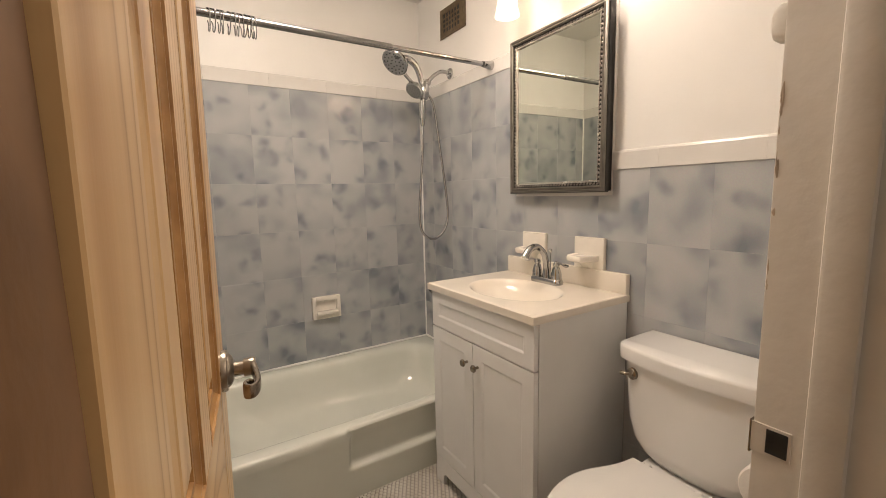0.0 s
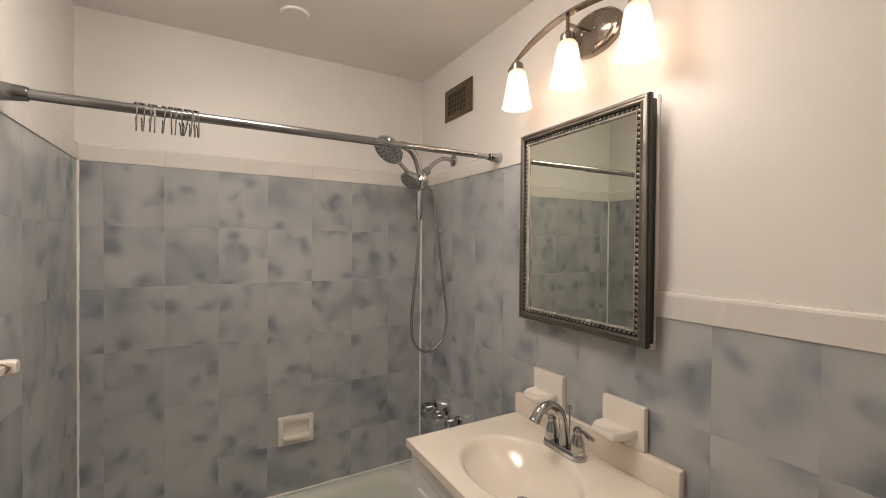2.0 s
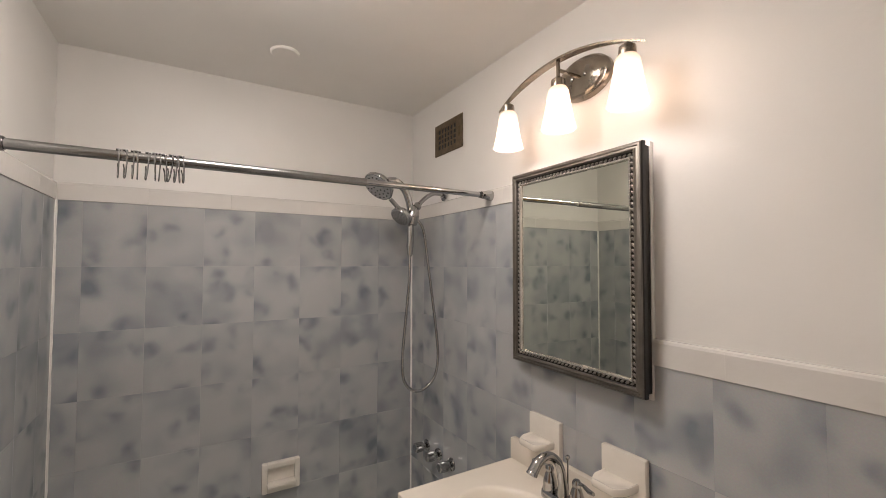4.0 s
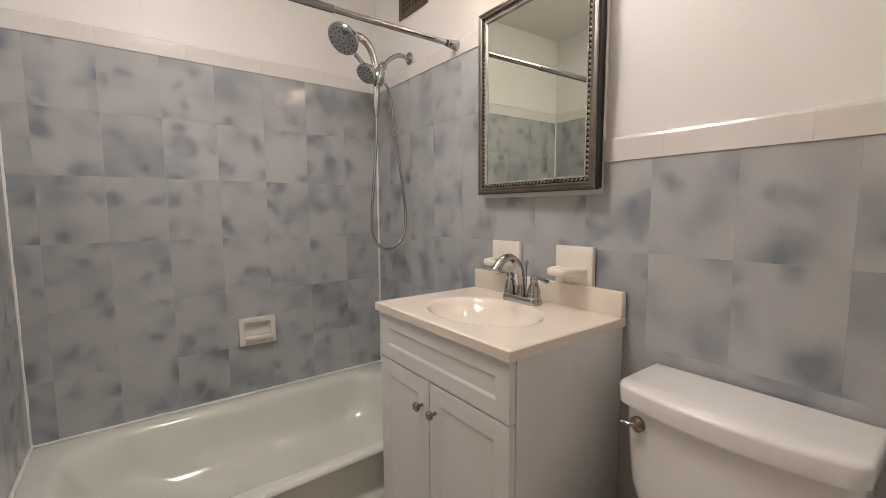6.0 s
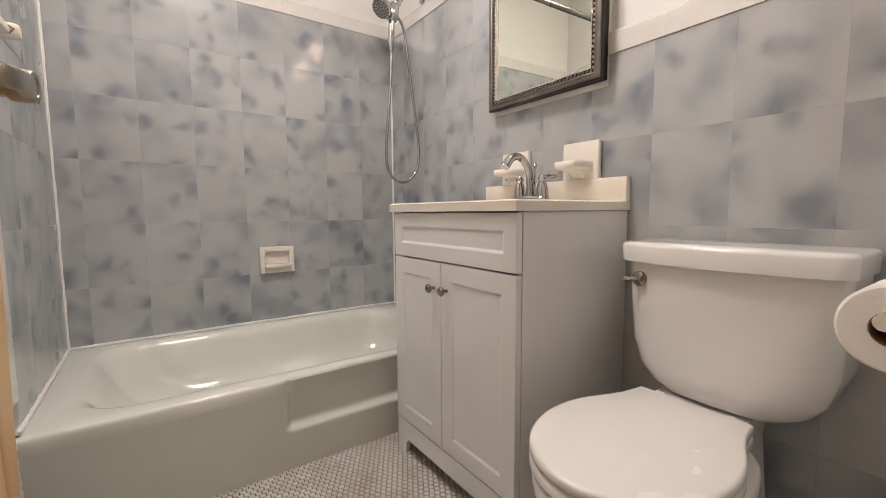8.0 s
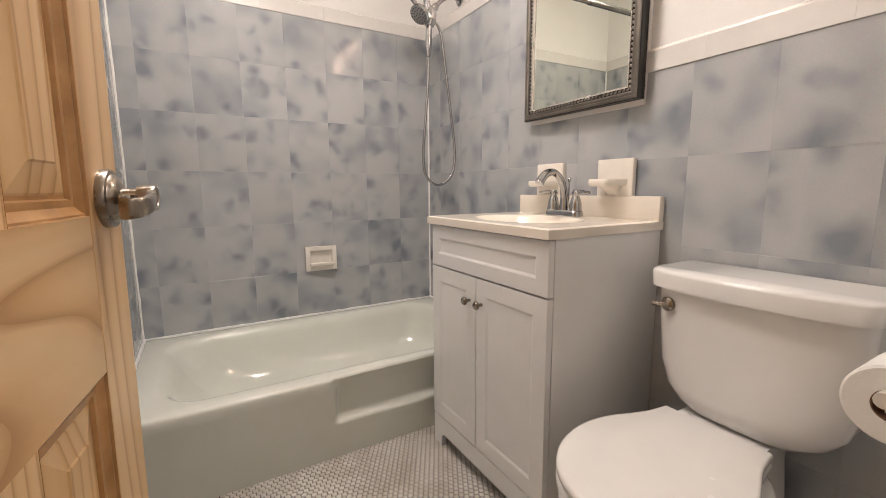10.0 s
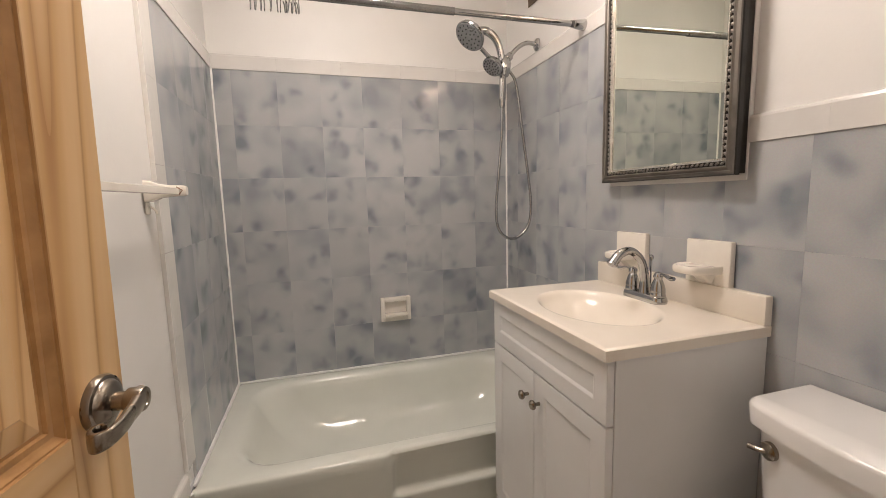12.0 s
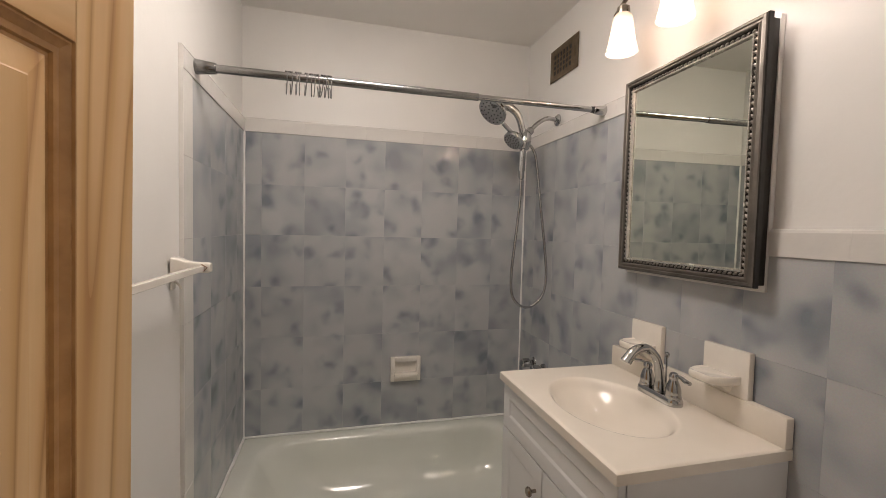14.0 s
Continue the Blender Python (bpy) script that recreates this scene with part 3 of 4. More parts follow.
sp = smooth_path([(FX, FY, TZ + 0.02), (FX - 0.002, FY, TZ + 0.07), (FX - 0.018, FY, TZ + 0.125), (FX - 0.056, FY, TZ + 0.156), (FX - 0.096, FY, TZ + 0.150), (FX - 0.122, FY, TZ + 0.124)], 6)
part("spout", tube(sp, [0.019, 0.014, 0.0125, 0.0125, 0.013, 0.0145, 0.0155], 16), CHROME, faucet)
part("aerator", lathe([(0.0150, 0), (0.0165, 0.003), (0.0165, 0.009), (0.012, 0.011)], (FX - 0.1215, FY, TZ + 0.125), (-0.55, 0, -0.83), 16), CHROME, faucet)
for s in (-1, 1):
    y = FY + 0.053 * s
    hd = part("handle", lathe([(0.022, 0.018), (0.0235, 0.024), (0.0215, 0.03), (0.0215, 0.036), (0.021, 0.046), (0.015, 0.066), (0.011, 0.074), (0.0135, 0.079), (0.0135, 0.086), (0.009, 0.094), (0.0, 0.097)], (FX, y, TZ), seg=20), CHROME, faucet)
    lv = smooth_path([(FX, y, TZ + 0.084), (FX - 0.002, y + 0.024 * s, TZ + 0.090), (FX - 0.006, y + 0.050 * s, TZ + 0.085), (FX - 0.008, y + 0.066 * s, TZ + 0.086)], 5)
    part("lever", tube(lv, [0.0055, 0.0045, 0.007, 0.0055], 10), CHROME, hd)
lr = part("lift_rod", tube([(FX + 0.022, FY, TZ + 0.02), (FX + 0.022, FY, TZ + 0.125)], 0.0026, 8), CHROME, faucet)
part("lift_knob", lathe([(0.003, 0.0), (0.0065, 0.006), (0.0075, 0.012), (0.005, 0.017), (0.0, 0.019)], (FX + 0.022, FY, TZ + 0.122), seg=14), CHROME, lr)


# ceramic shelves on the wall over the basin
def wall_shelf(y0, y1, label, depth):
    t = thing("ceramic_holder", (W, (y0 + y1) / 2, 1.0), label, "soap holder", "ceramic holders over the sink")
    part("plate", box(W - 0.020, W - 0.0005, y1, y0, 0.972, 1.116, 0.004), CERAMIC, t)
    ym, hw = (y0 + y1) / 2 + 0.004, (y0 - y1) / 2 - 0.016
    shape = [(0.0, 1.0), (0.35, 1.0), (0.62, 0.97), (0.90, 0.74), (0.985, 0.62), (1.0, 0.5), (1.0, -0.5), (0.985, -0.62), (0.90, -0.74), (0.62, -0.97), (0.35, -1.0), (0.0, -1.0)]
    rings = [[(W - 0.012 - depth * k * a, ym + hw * k2 * b, z) for a, b in shape] for z, k, k2 in ((1.024, 0.90, 0.92), (1.029, 0.98, 0.98), (1.036, 1.0, 1.0), (1.044, 1.0, 1.0), (1.048, 0.965, 0.97), (1.047, 0.90, 0.90), (1.044, 0.86, 0.86))]
    part("shelf", loft(rings), CERAMIC, t, angle=50)
    r2 = [[(W - 0.012 - depth * k * a, ym + hw * k2 * b, z) for a, b in shape] for z, k, k2 in ((1.026, 0.62, 0.7), (1.012, 0.34, 0.55), (0.995, 0.16, 0.45))]
    part("bracket", loft(r2), CERAMIC, t, angle=50)


wall_shelf(-0.972, -1.113, "ivory glazed ceramic tumbler shelf over the sink", 0.085)
wall_shelf(-1.276, -1.416, "ivory glazed ceramic soap shelf over the sink", 0.092)

# recessed soap dish of the tub wall
dish = thing("soap_dish", (0.822, 0.0, 0.647), "white ceramic soap dish set in the tub wall", "soap dish")
bm = bmesh.new()
DX0, DX1, DZ0, DZ1 = 0.741, 0.908, 0.582, 0.716
for x0, x1, z0, z1 in ((DX0, DX0 + 0.024, DZ0, DZ1), (DX1 - 0.024, DX1, DZ0, DZ1), (DX0 + 0.022, DX1 - 0.022, DZ1 - 0.026, DZ1), (DX0 + 0.022, DX1 - 0.022, DZ0, DZ0 + 0.034)):
    box(x0, x1, -0.026, 0.006, z0, z1, 0.005, 2, bm=bm)
part("surround", bm, CERAMIC, dish)
part("tray", box(DX0 + 0.02, DX1 - 0.02, -0.048, 0.0, DZ0 + 0.028, DZ0 + 0.046, 0.006), CERAMIC, dish)
part("back", box(DX0 + 0.02, DX1 - 0.02, -0.004, 0.006, DZ0 + 0.03, DZ1 - 0.02), CERAMIC, dish)

# ---- mirrored medicine cabinet, its door a little ajar ----
MZ0, MZ1 = 1.292, 1.966
cabinet = thing("medicine_cabinet", (W, -1.185, MZ0), "pewter-framed medicine cabinet with a mirrored door ajar", "medicine cabinet")
part("body", box(1.476, W + FACE - 0.001, -1.430, -0.925, MZ0 + 0.004, MZ1 - 0.004, 0.002), BLACK_METAL, cabinet)
part("wall_flange", box(W - 0.006, W + FACE - 0.0005, -1.433, -0.913, MZ0 - 0.014, MZ1 + 0.008, 0.002), CAP_TILE, cabinet, "painted white flange against the wall")
M_FAR, M_NEAR = Vector((1.4655, -0.914, 0)), Vector((1.4515, -1.443, 0))
mdir = (M_NEAR - M_FAR).normalized()
mwid = (M_NEAR - M_FAR).length
mnorm = Vector((mdir.y, -mdir.x, 0))
if mnorm.x > 0:
    mnorm = -mnorm


def on_mirror(u, z, out):
    return M_FAR + mdir * u + mnorm * out + Vector((0, 0, z))


def frame_sweep(profile):
    """A mitred frame from (inset, height) pairs."""
    bm = bmesh.new()
    rings = []
    for ins, out in profile:
        rings.append([bm.verts.new(on_mirror(u, z, out)) for u, z in ((ins, MZ0 + ins), (mwid - ins, MZ0 + ins), (mwid - ins, MZ1 - ins), (ins, MZ1 - ins))])
    for a, b in zip(rings, rings[1:]):
        for i in range(4):
            bm.faces.new((a[i], a[(i + 1) % 4], b[(i + 1) % 4], b[i]))
    return bm


mdoor = part("door_frame_moulding", frame_sweep([(0.006, -0.022), (0.0, -0.016), (0.0, -0.004), (0.004, 0.003), (0.010, 0.004), (0.012, 0.0), (0.016, 0.001), (0.020, 0.005), (0.0235, 0.003), (0.0245, -0.004)]), PEWTER, cabinet, angle=20)
part("outer_edge", frame_sweep([(0.0055, -0.0226), (-0.0006, -0.0163), (-0.0006, -0.0035), (0.0012, 0.0002)]), BLACK_METAL, mdoor, "near-black outer edge", angle=20)
part("bead_channel", frame_sweep([(0.0243, -0.0038), (0.0255, -0.0055), (0.0375, -0.0060)]), BLACK_METAL, mdoor, "dark channel behind the beads", angle=20)
part("inner_lip", frame_sweep([(0.0355, -0.0055), (0.0365, -0.001), (0.041, -0.002), (0.0445, -0.009)]), SILVER, mdoor, "pale silver inner lip", angle=20)
part("door_back", frame_sweep([(0.006, -0.022), (0.05, -0.022), (0.05, -0.012)]), BLACK_METAL, mdoor)
bm = bmesh.new()
vs = [bm.verts.new(on_mirror(u, z, -0.0095)) for u, z in ((0.040, MZ0 + 0.040), (mwid - 0.040, MZ0 + 0.040), (mwid - 0.040, MZ1 - 0.040), (0.040, MZ1 - 0.040))]
ws = [bm.verts.new(v.co - mnorm * 0.004) for v in vs]
bm.faces.new(vs), bm.faces.new(ws)
for i in range(4):
    bm.faces.new((vs[i], vs[(i + 1) % 4], ws[(i + 1) % 4], ws[i]))
part("mirror_glass", bm, MIRROR, mdoor, "clear mirror glass", smooth=False)


def bead_strip():
    """The rope of small oval beads between moulding and lip."""
    bm = bmesh.new()
    ico = bmesh.new()
    bmesh.ops.create_icosphere(ico, subdivisions=1, radius=1)
    base = [v.co.copy() for v in ico.verts]
    tris = [[v.index for v in f.verts] for f in ico.faces]
    ico.free()
    verts, faces = [], []
    c = 0.031
    runs = ((Vector((c, MZ0 + c)), Vector((mwid - c, MZ0 + c))), (Vector((mwid - c, MZ0 + c)), Vector((mwid - c, MZ1 - c))), (Vector((mwid - c, MZ1 - c)), Vector((c, MZ1 - c))), (Vector((c, MZ1 - c)), Vector((c, MZ0 + c))))
    for a, b in runs:
        n = int((b - a).length / 0.0155)
        d = (b - a).normalized()
        q = Vector((-d.y, d.x))
        for i in range(n):
            p = a + d * ((i + 0.5) * (b - a).length / n)
            k = len(verts)
            for v in base:
                w = p + d * (v.x * 0.0058 + v.y * 0.003) + q * v.y * 0.0048
                verts.append(on_mirror(w.x, w.y, -0.0045 + v.z * 0.0038))
            faces += [[k + i2 for i2 in t] for t in tris]
    me = bpy.data.meshes.new("beads")
    me.from_pydata(verts, [], faces)
    bm.from_mesh(me)
    bpy.data.meshes.remove(me)
    return bm


part("bead_rope", bead_strip(), BEAD, mdoor, "row of dark silver beads", angle=80)

# ---- vanity light ----
lamp = thing("vanity_light", (W, -1.21, 2.235), "brushed nickel wall light with three lit frosted shades", "wall lamp")
ell = lambda k, x: [(x, -1.21 + 0.105 * k * math.cos(a), 2.232 + 0.068 * k * math.sin(a)) for a in (2 * math.pi * i / 40 for i in range(40))]
part("back_plate", loft([ell(1.0, W + FACE), ell(1.0, W - 0.006), ell(0.93, W - 0.014), ell(0.86, W - 0.015), ell(0.80, W - 0.020), ell(0.4, W - 0.024)]), NICKEL, lamp)
part("arm", tube([(W - 0.02, -1.21, 2.232), (SHADE_X, -1.21, 2.232)], 0.006, 10), NICKEL, lamp)
for y in (-1.185, -1.235):
    part("screw", lathe([(0.007, 0), (0.006, 0.006), (0.0, 0.009)], (W - 0.022, y, 2.232), (-1, 0, 0), 12), CHROME, lamp)


def arc_bar():
    """A flat bow that rises to its middle, pointed at both ends."""
    rings = []
    for i in range(41):
        s = -1 + 2 * i / 40
        y = -1.21 + 0.285 * s
        z = 2.262 - 0.072 * s * s
        wv = 0.013 * (1 - abs(s) ** 3 * 0.9)
        h = 0.003
        rings.append([(SHADE_X - wv, y, z - h), (SHADE_X + wv, y, z - h), (SHADE_X + wv, y, z + h), (SHADE_X - wv, y, z + h)])
    return loft(rings)


part("bow_bar", arc_bar(), NICKEL, lamp, angle=20)
for y in SHADE_Y:
    s = (y + 1.21) / 0.285
    zb = 2.262 - 0.072 * s * s
    ztop = 2.178 if abs(s) < 0.1 else 2.175
    st = part("stem", tube([(SHADE_X, y, zb - 0.004), (SHADE_X, y, ztop + 0.02)], 0.006, 10), NICKEL, lamp)
    part("socket_cap", lathe([(0.0, 0.030), (0.012, 0.029), (0.021, 0.022), (0.023, 0.0), (0.022, -0.006)], (SHADE_X, y, ztop), seg=20), NICKEL, st)
    prof = [(0.023, 0.0), (0.030, -0.010), (0.034, -0.030), (0.038, -0.060), (0.044, -0.096), (0.053, -0.130), (0.0515, -0.130), (0.042, -0.094), (0.036, -0.058), (0.032, -0.030), (0.027, -0.011), (0.021, -0.002)]
    part("shade", lathe(prof, (SHADE_X, y, ztop), seg=32, caps=False), SHADE, lamp, "glowing frosted white glass shade")
    data = bpy.data.lights.new("bulb", "POINT")
    data.energy, data.color, data.shadow_soft_size = BULB_WATTS, BULB_COLOUR, 0.018
    bulb = new("bulb_light", data)
    bulb.location = (SHADE_X, y, ztop - 0.092)

# ---- shower ----
ROD_Y, ROD_Z = -0.732, 1.922
rod = thing("shower_rod", (W / 2, ROD_Y, ROD_Z), "steel tension shower rod spanning the tub", "shower rod")
part("tube", tube([(0.05, ROD_Y, ROD_Z), (0.96, ROD_Y, ROD_Z)], 0.0135, 20), STEEL, rod)
part("inner_tube", tube([(0.96, ROD_Y, ROD_Z), (W - 0.05, ROD_Y, ROD_Z)], 0.0112, 20), CHROME, rod)
part("end_cap", lathe([(0.024, 0.0), (0.024, 0.006), (0.021, 0.03), (0.0175, 0.062), (0.0165, 0.064)], (0.001, ROD_Y, ROD_Z), (1, 0, 0), 20), STEEL, rod)
part("end_cap", lathe([(0.022, 0.0), (0.022, 0.006), (0.018, 0.03), (0.0150, 0.052), (0.0140, 0.054)], (W - 0.001, ROD_Y, ROD_Z), (-1, 0, 0), 20), CHROME, rod)
part("collar", tube([(W - 0.066, ROD_Y, ROD_Z), (W - 0.058, ROD_Y, ROD_Z)], 0.0125, 16), BLACK, rod, "black collar")


def ring_mesh(turn):
    """A curtain hook: a loop over the rod, a long eye under it with a small roller bar."""
    pts = [(0.0, 0.018, 0.004), (0.0, 0.013, 0.020), (0.0, 0.0, 0.0245), (0.0, -0.014, 0.018), (0.0, -0.018, 0.0), (0.0, -0.012, -0.022), (0.0, -0.006, -0.040), (0.0, 0.004, -0.048), (0.0, 0.011, -0.040), (0.0, 0.008, -0.024), (0.0, 0.015, -0.010)]
    bm = tube(smooth_path(pts, 5), 0.0019, 6)
    join(bm, tube([(-0.006, 0.0, 0.0250), (0.006, 0.0, 0.0250)], 0.0032, 6))
    bmesh.ops.rotate(bm, verts=bm.verts, cent=(0, 0, 0), matrix=Matrix.Rotation(radians(turn), 3, "Z"))
    return bm


rng = random.Random(11)
for k, x in enumerate((0.279, 0.293, 0.310, 0.320, 0.341, 0.358, 0.370, 0.380, 0.393, 0.405, 0.412, 0.421)):
    hook = thing("curtain_hook", (x, ROD_Y, ROD_Z), "nickel shower curtain hook hanging empty on the rod", "curtain hook", "empty curtain hooks on the rod")
    bm = ring_mesh(rng.uniform(-9, 9) + 12)
    bmesh.ops.rotate(bm, verts=bm.verts, cent=(0, 0, 0), matrix=Matrix.Rotation(radians(rng.uniform(-5, 5)), 3, "Y"))
    bmesh.ops.translate(bm, verts=bm.verts, vec=(x, ROD_Y, ROD_Z - 0.009))
    part("wire", bm, STEEL, hook)

SHY, SHZ = -0.352, 1.978
shower = thing("shower", (W, SHY, SHZ), "chrome twin shower head with a hand spray and hose", "shower")
part("flange", lathe([(0.030, 0.0), (0.029, 0.005), (0.020, 0.012), (0.013, 0.014)], (W, SHY, SHZ), (-1, 0, 0), 24), CHROME, shower)
part("shower_arm", tube(smooth_path([(W, SHY, SHZ), (W - 0.055, SHY, SHZ + 0.004), (W - 0.105, SHY, SHZ - 0.022), (W - 0.150, SHY, SHZ - 0.066)], 6), 0.0105, 14), CHROME, shower)
part("arm_nut", lathe([(0.017, -0.012), (0.019, -0.008), (0.019, 0.012), (0.015, 0.016)], (W - 0.150, SHY, SHZ - 0.066), (-0.7, 0, -0.7), 8), CHROME, shower, angle=20)
HUB = Vector((1.335, SHY, 1.862))
div = part("diverter", lathe([(0.010, -0.048), (0.024, -0.040), (0.030, -0.02), (0.030, 0.02), (0.024, 0.036), (0.012, 0.05)], HUB, (0.15, 0.0, 1.0), 20), CHROME, shower)


def spray_head(name, centre, axis, radius, depth, parent):
    ax = Vector(axis).normalized()
    h = part(name, lathe([(radius * 0.35, -depth), (radius * 0.75, -depth * 0.75), (radius * 0.97, -depth * 0.3), (radius, 0.0), (radius * 0.96, 0.005), (radius * 0.90, 0.006)], centre, axis, 32), CHROME, parent)
    face_c = Vector(centre) + ax * 0.0062
    part("spray_face", lathe([(radius * 0.90, -0.001), (radius * 0.88, 0.0012), (0.0, 0.002)], face_c, axis, 28), NOZZLE, h, "grey spray plate")
    bm = bmesh.new()
    s = ax.orthogonal().normalized()
    u = ax.cross(s)
    for r, n in ((0.24, 5), (0.50, 10), (0.74, 15)):
        for i in range(n):
            a = 2 * math.pi * (i + 0.3 * (n % 2)) / n
            join(bm, lathe([(0.0036, 0.0), (0.0030, 0.003), (0.0, 0.0035)], face_c + ax * 0.0014 + radius * r * (s * math.cos(a) + u * math.sin(a)), axis, 7))
    part("nozzles", bm, BLACK, h, "rings of black rubber nozzles")
    return h


AX = Vector((-0.66, -0.24, -0.71))
spray_head("fixed_spray", HUB + Vector((-0.072, -0.022, -0.008)), AX, 0.050, 0.034, shower)
hand = spray_head("hand_spray", (1.156, SHY - 0.014, 1.984), AX, 0.074, 0.038, shower)
part("handle", tube(smooth_path([(1.190, SHY + 0.005, 2.012), (1.245, SHY + 0.004, 2.020), (1.292, SHY, 1.985), (1.318, SHY, 1.92), (1.326, SHY, 1.85), (1.325, SHY, 1.78), (1.322, SHY, 1.715)], 6), [0.018, 0.019, 0.0175, 0.0165, 0.0155, 0.016, 0.0165], 16), CHROME, hand)
part("hose_nut", lathe([(0.0155, 0.0), (0.0135, -0.03), (0.0095, -0.042)], (1.322, SHY, 1.716), seg=16), CHROME, hand)
part("link", tube([(1.215, SHY - 0.01, 1.935), (1.262, SHY - 0.016, 1.888)], 0.010, 10), CHROME, shower)
hose = smooth_path([(1.322, SHY, 1.675), (1.318, SHY, 1.55), (1.300, SHY + 0.002, 1.35), (1.288, SHY + 0.004, 1.20), (1.298, SHY + 0.006, 1.10), (1.345, SHY + 0.008, 1.047), (1.405, SHY + 0.008, 1.045), (1.462, SHY + 0.006, 1.10), (1.478, SHY + 0.004, 1.20), (1.462, SHY + 0.002, 1.35), (1.425, SHY, 1.60), (1.398, SHY, 1.78), (1.372, SHY, 1.836), (1.345, SHY, 1.85)], 14)
part("hose", tube(hose, [0.0072 if i % 2 else 0.0064 for i in range(len(hose))], 10), CHROME, shower, "ribbed flexible metal hose", angle=80)

valves = thing("tub_valves", (W, -0.31, 0.68), "three chrome fluted tub valve handles", "tap")
for y, z in ((-0.185, 0.700), (-0.305, 0.700), (-0.425, 0.700)):
    st = part("valve_stem", lathe([(0.030, 0.0), (0.028, 0.008), (0.014, 0.014), (0.012, 0.03)], (W, y, z), (-1, 0, 0), 20), CHROME, valves)
    rings = []
    for d, k in ((0.026, 0.8), (0.030, 1.0), (0.052, 1.06), (0.068, 1.0), (0.073, 0.75)):
        rings.append([(W - d, y + k * 0.022 * (1 + 0.10 * math.cos(8 * a)) * math.cos(a), z + k * 0.022 * (1 + 0.10 * math.cos(8 * a)) * math.sin(a)) for a in (2 * math.pi * i / 48 for i in range(48))])
    part("valve_handle", loft(rings), CHROME, st)
spout = thing("tub_spout", (W, -0.305, 0.50), "chrome tub spout over the basin end", "tap")
part("spout_body", tube(smooth_path([(W, -0.305, 0.505), (W - 0.06, -0.305, 0.505), (W - 0.12, -0.305, 0.49)], 6), [0.026, 0.024, 0.021], 16), CHROME, spout)
over = thing("overflow_plate", (1.43, -0.418, 0.24), "round chrome overflow plate in the tub end", "overflow plate")
part("plate", lathe([(0.036, -0.01), (0.036, 0.003), (0.03, 0.007), (0.0, 0.008)], (1.412, -0.418, 0.225), (-0.95, 0, 0.3), 24), CHROME, over)

# ---- vent grille ----
vent = thing("wall_vent", (W + FACE, -0.38, 2.26), "dark bronze metal vent grille high on the wall", "vent")
VZ0, VZ1, VYA, VYB = 2.186, 2.346, -0.507, -0.253
XV = W + FACE
part("backing", box(XV - 0.0025, XV - 0.0005, VYA + 0.01, VYB - 0.01, VZ0 + 0.01, VZ1 - 0.01), BLACK, vent, smooth=False)
HY0, HY1, HZ0, HZ1 = VYA + 0.058, VYB - 0.032, VZ0 + 0.030, VZ1 - 0.030
bm = bmesh.new()
for y0, y1, z0, z1 in ((VYA, HY0, VZ0, VZ1), (HY1, VYB, VZ0, VZ1), (HY0, HY1, VZ0, HZ0), (HY0, HY1, HZ1, VZ1)):
    box(XV - 0.007, XV - 0.0028, y0, y1, z0, z1, 0.0012, 1, bm=bm)
part("surround", bm, BRONZE, vent)
for i in range(1, 6):
    y = HY0 + (HY1 - HY0) * i / 6
    part("bar", box(XV - 0.0062, XV - 0.0030, y - 0.005, y + 0.005, HZ0 - 0.001, HZ1 + 0.001, 0.001, 1), BRONZE, vent)
for i in range(1, 4):
    z = HZ0 + (HZ1 - HZ0) * i / 4
    part("bar", box(XV - 0.0058, XV - 0.0032, HY0 - 0.001, HY1 + 0.001, z - 0.004, z + 0.004, 0.001, 1), BRONZE, vent)
part("damper_tab", box(XV - 0.012, XV - 0.006, VYA + 0.022, VYA + 0.028, VZ0 + 0.055, VZ0 + 0.105, 0.002, 1), BRONZE, vent)
cover = thing("ceiling_cover", (0.752, -0.366, CEILING), "round blank cover plate painted over on the ceiling", "cover plate")
part("disc", lathe([(0.056, 0.002), (0.056, -0.004), (0.050, -0.009), (0.0, -0.010)], (0.752, -0.366, CEILING), seg=40), CEIL, cover)

# unseen ceiling lamp, added to lift the whole room's light
CLX, CLY = FILL_LAMP_XY
flush = thing("added_fill_lamp", (CLX, CLY, CEILING), "unseen wide flush lamp added at the ceiling as fill", "ceiling lamp")
part("pan", lathe([(0.218, 0.0), (0.218, -0.012), (0.212, -0.016)], (CLX, CLY, CEILING), seg=48), NICKEL, flush)
part("glass_bowl", lathe([(0.206, -0.016), (0.210, -0.024), (0.206, -0.042), (0.190, -0.062), (0.150, -0.078), (0.085, -0.086), (0.0, -0.088)], (CLX, CLY, CEILING), seg=48), FILL_BOWL, flush, "glowing white bowl added as fill")

# ---- towel bar ----
TBZ = 1.290
bar = thing("towel_bar", (0.04, -1.15, TBZ), "white painted towel bar with square ceramic posts", "towel bar")
for y in (-0.903, -1.50):
    rings = []
    for x, k in ((-0.004, 1.25), (0.012, 1.15), (0.03, 0.8), (0.055, 0.66), (0.088, 0.62), (0.094, 0.5)):
        rings.append(rounded_rect(0, 0, 0.022 * k, 0.024 * k, 0.006, 0, 4))
        rings[-1] = [(x, y + p[0], TBZ + p[1] + 0.002) for p in rings[-1]]
    part("post", loft(rings), CERAMIC, bar)
bm = box(-0.0085, 0.0085, -1.48, -0.885, -0.0085, 0.0085, 0.0015, 1)
bmesh.ops.translate(bm, verts=bm.verts, vec=(0.070, 0, TBZ))
part("bar", bm, CERAMIC, bar)
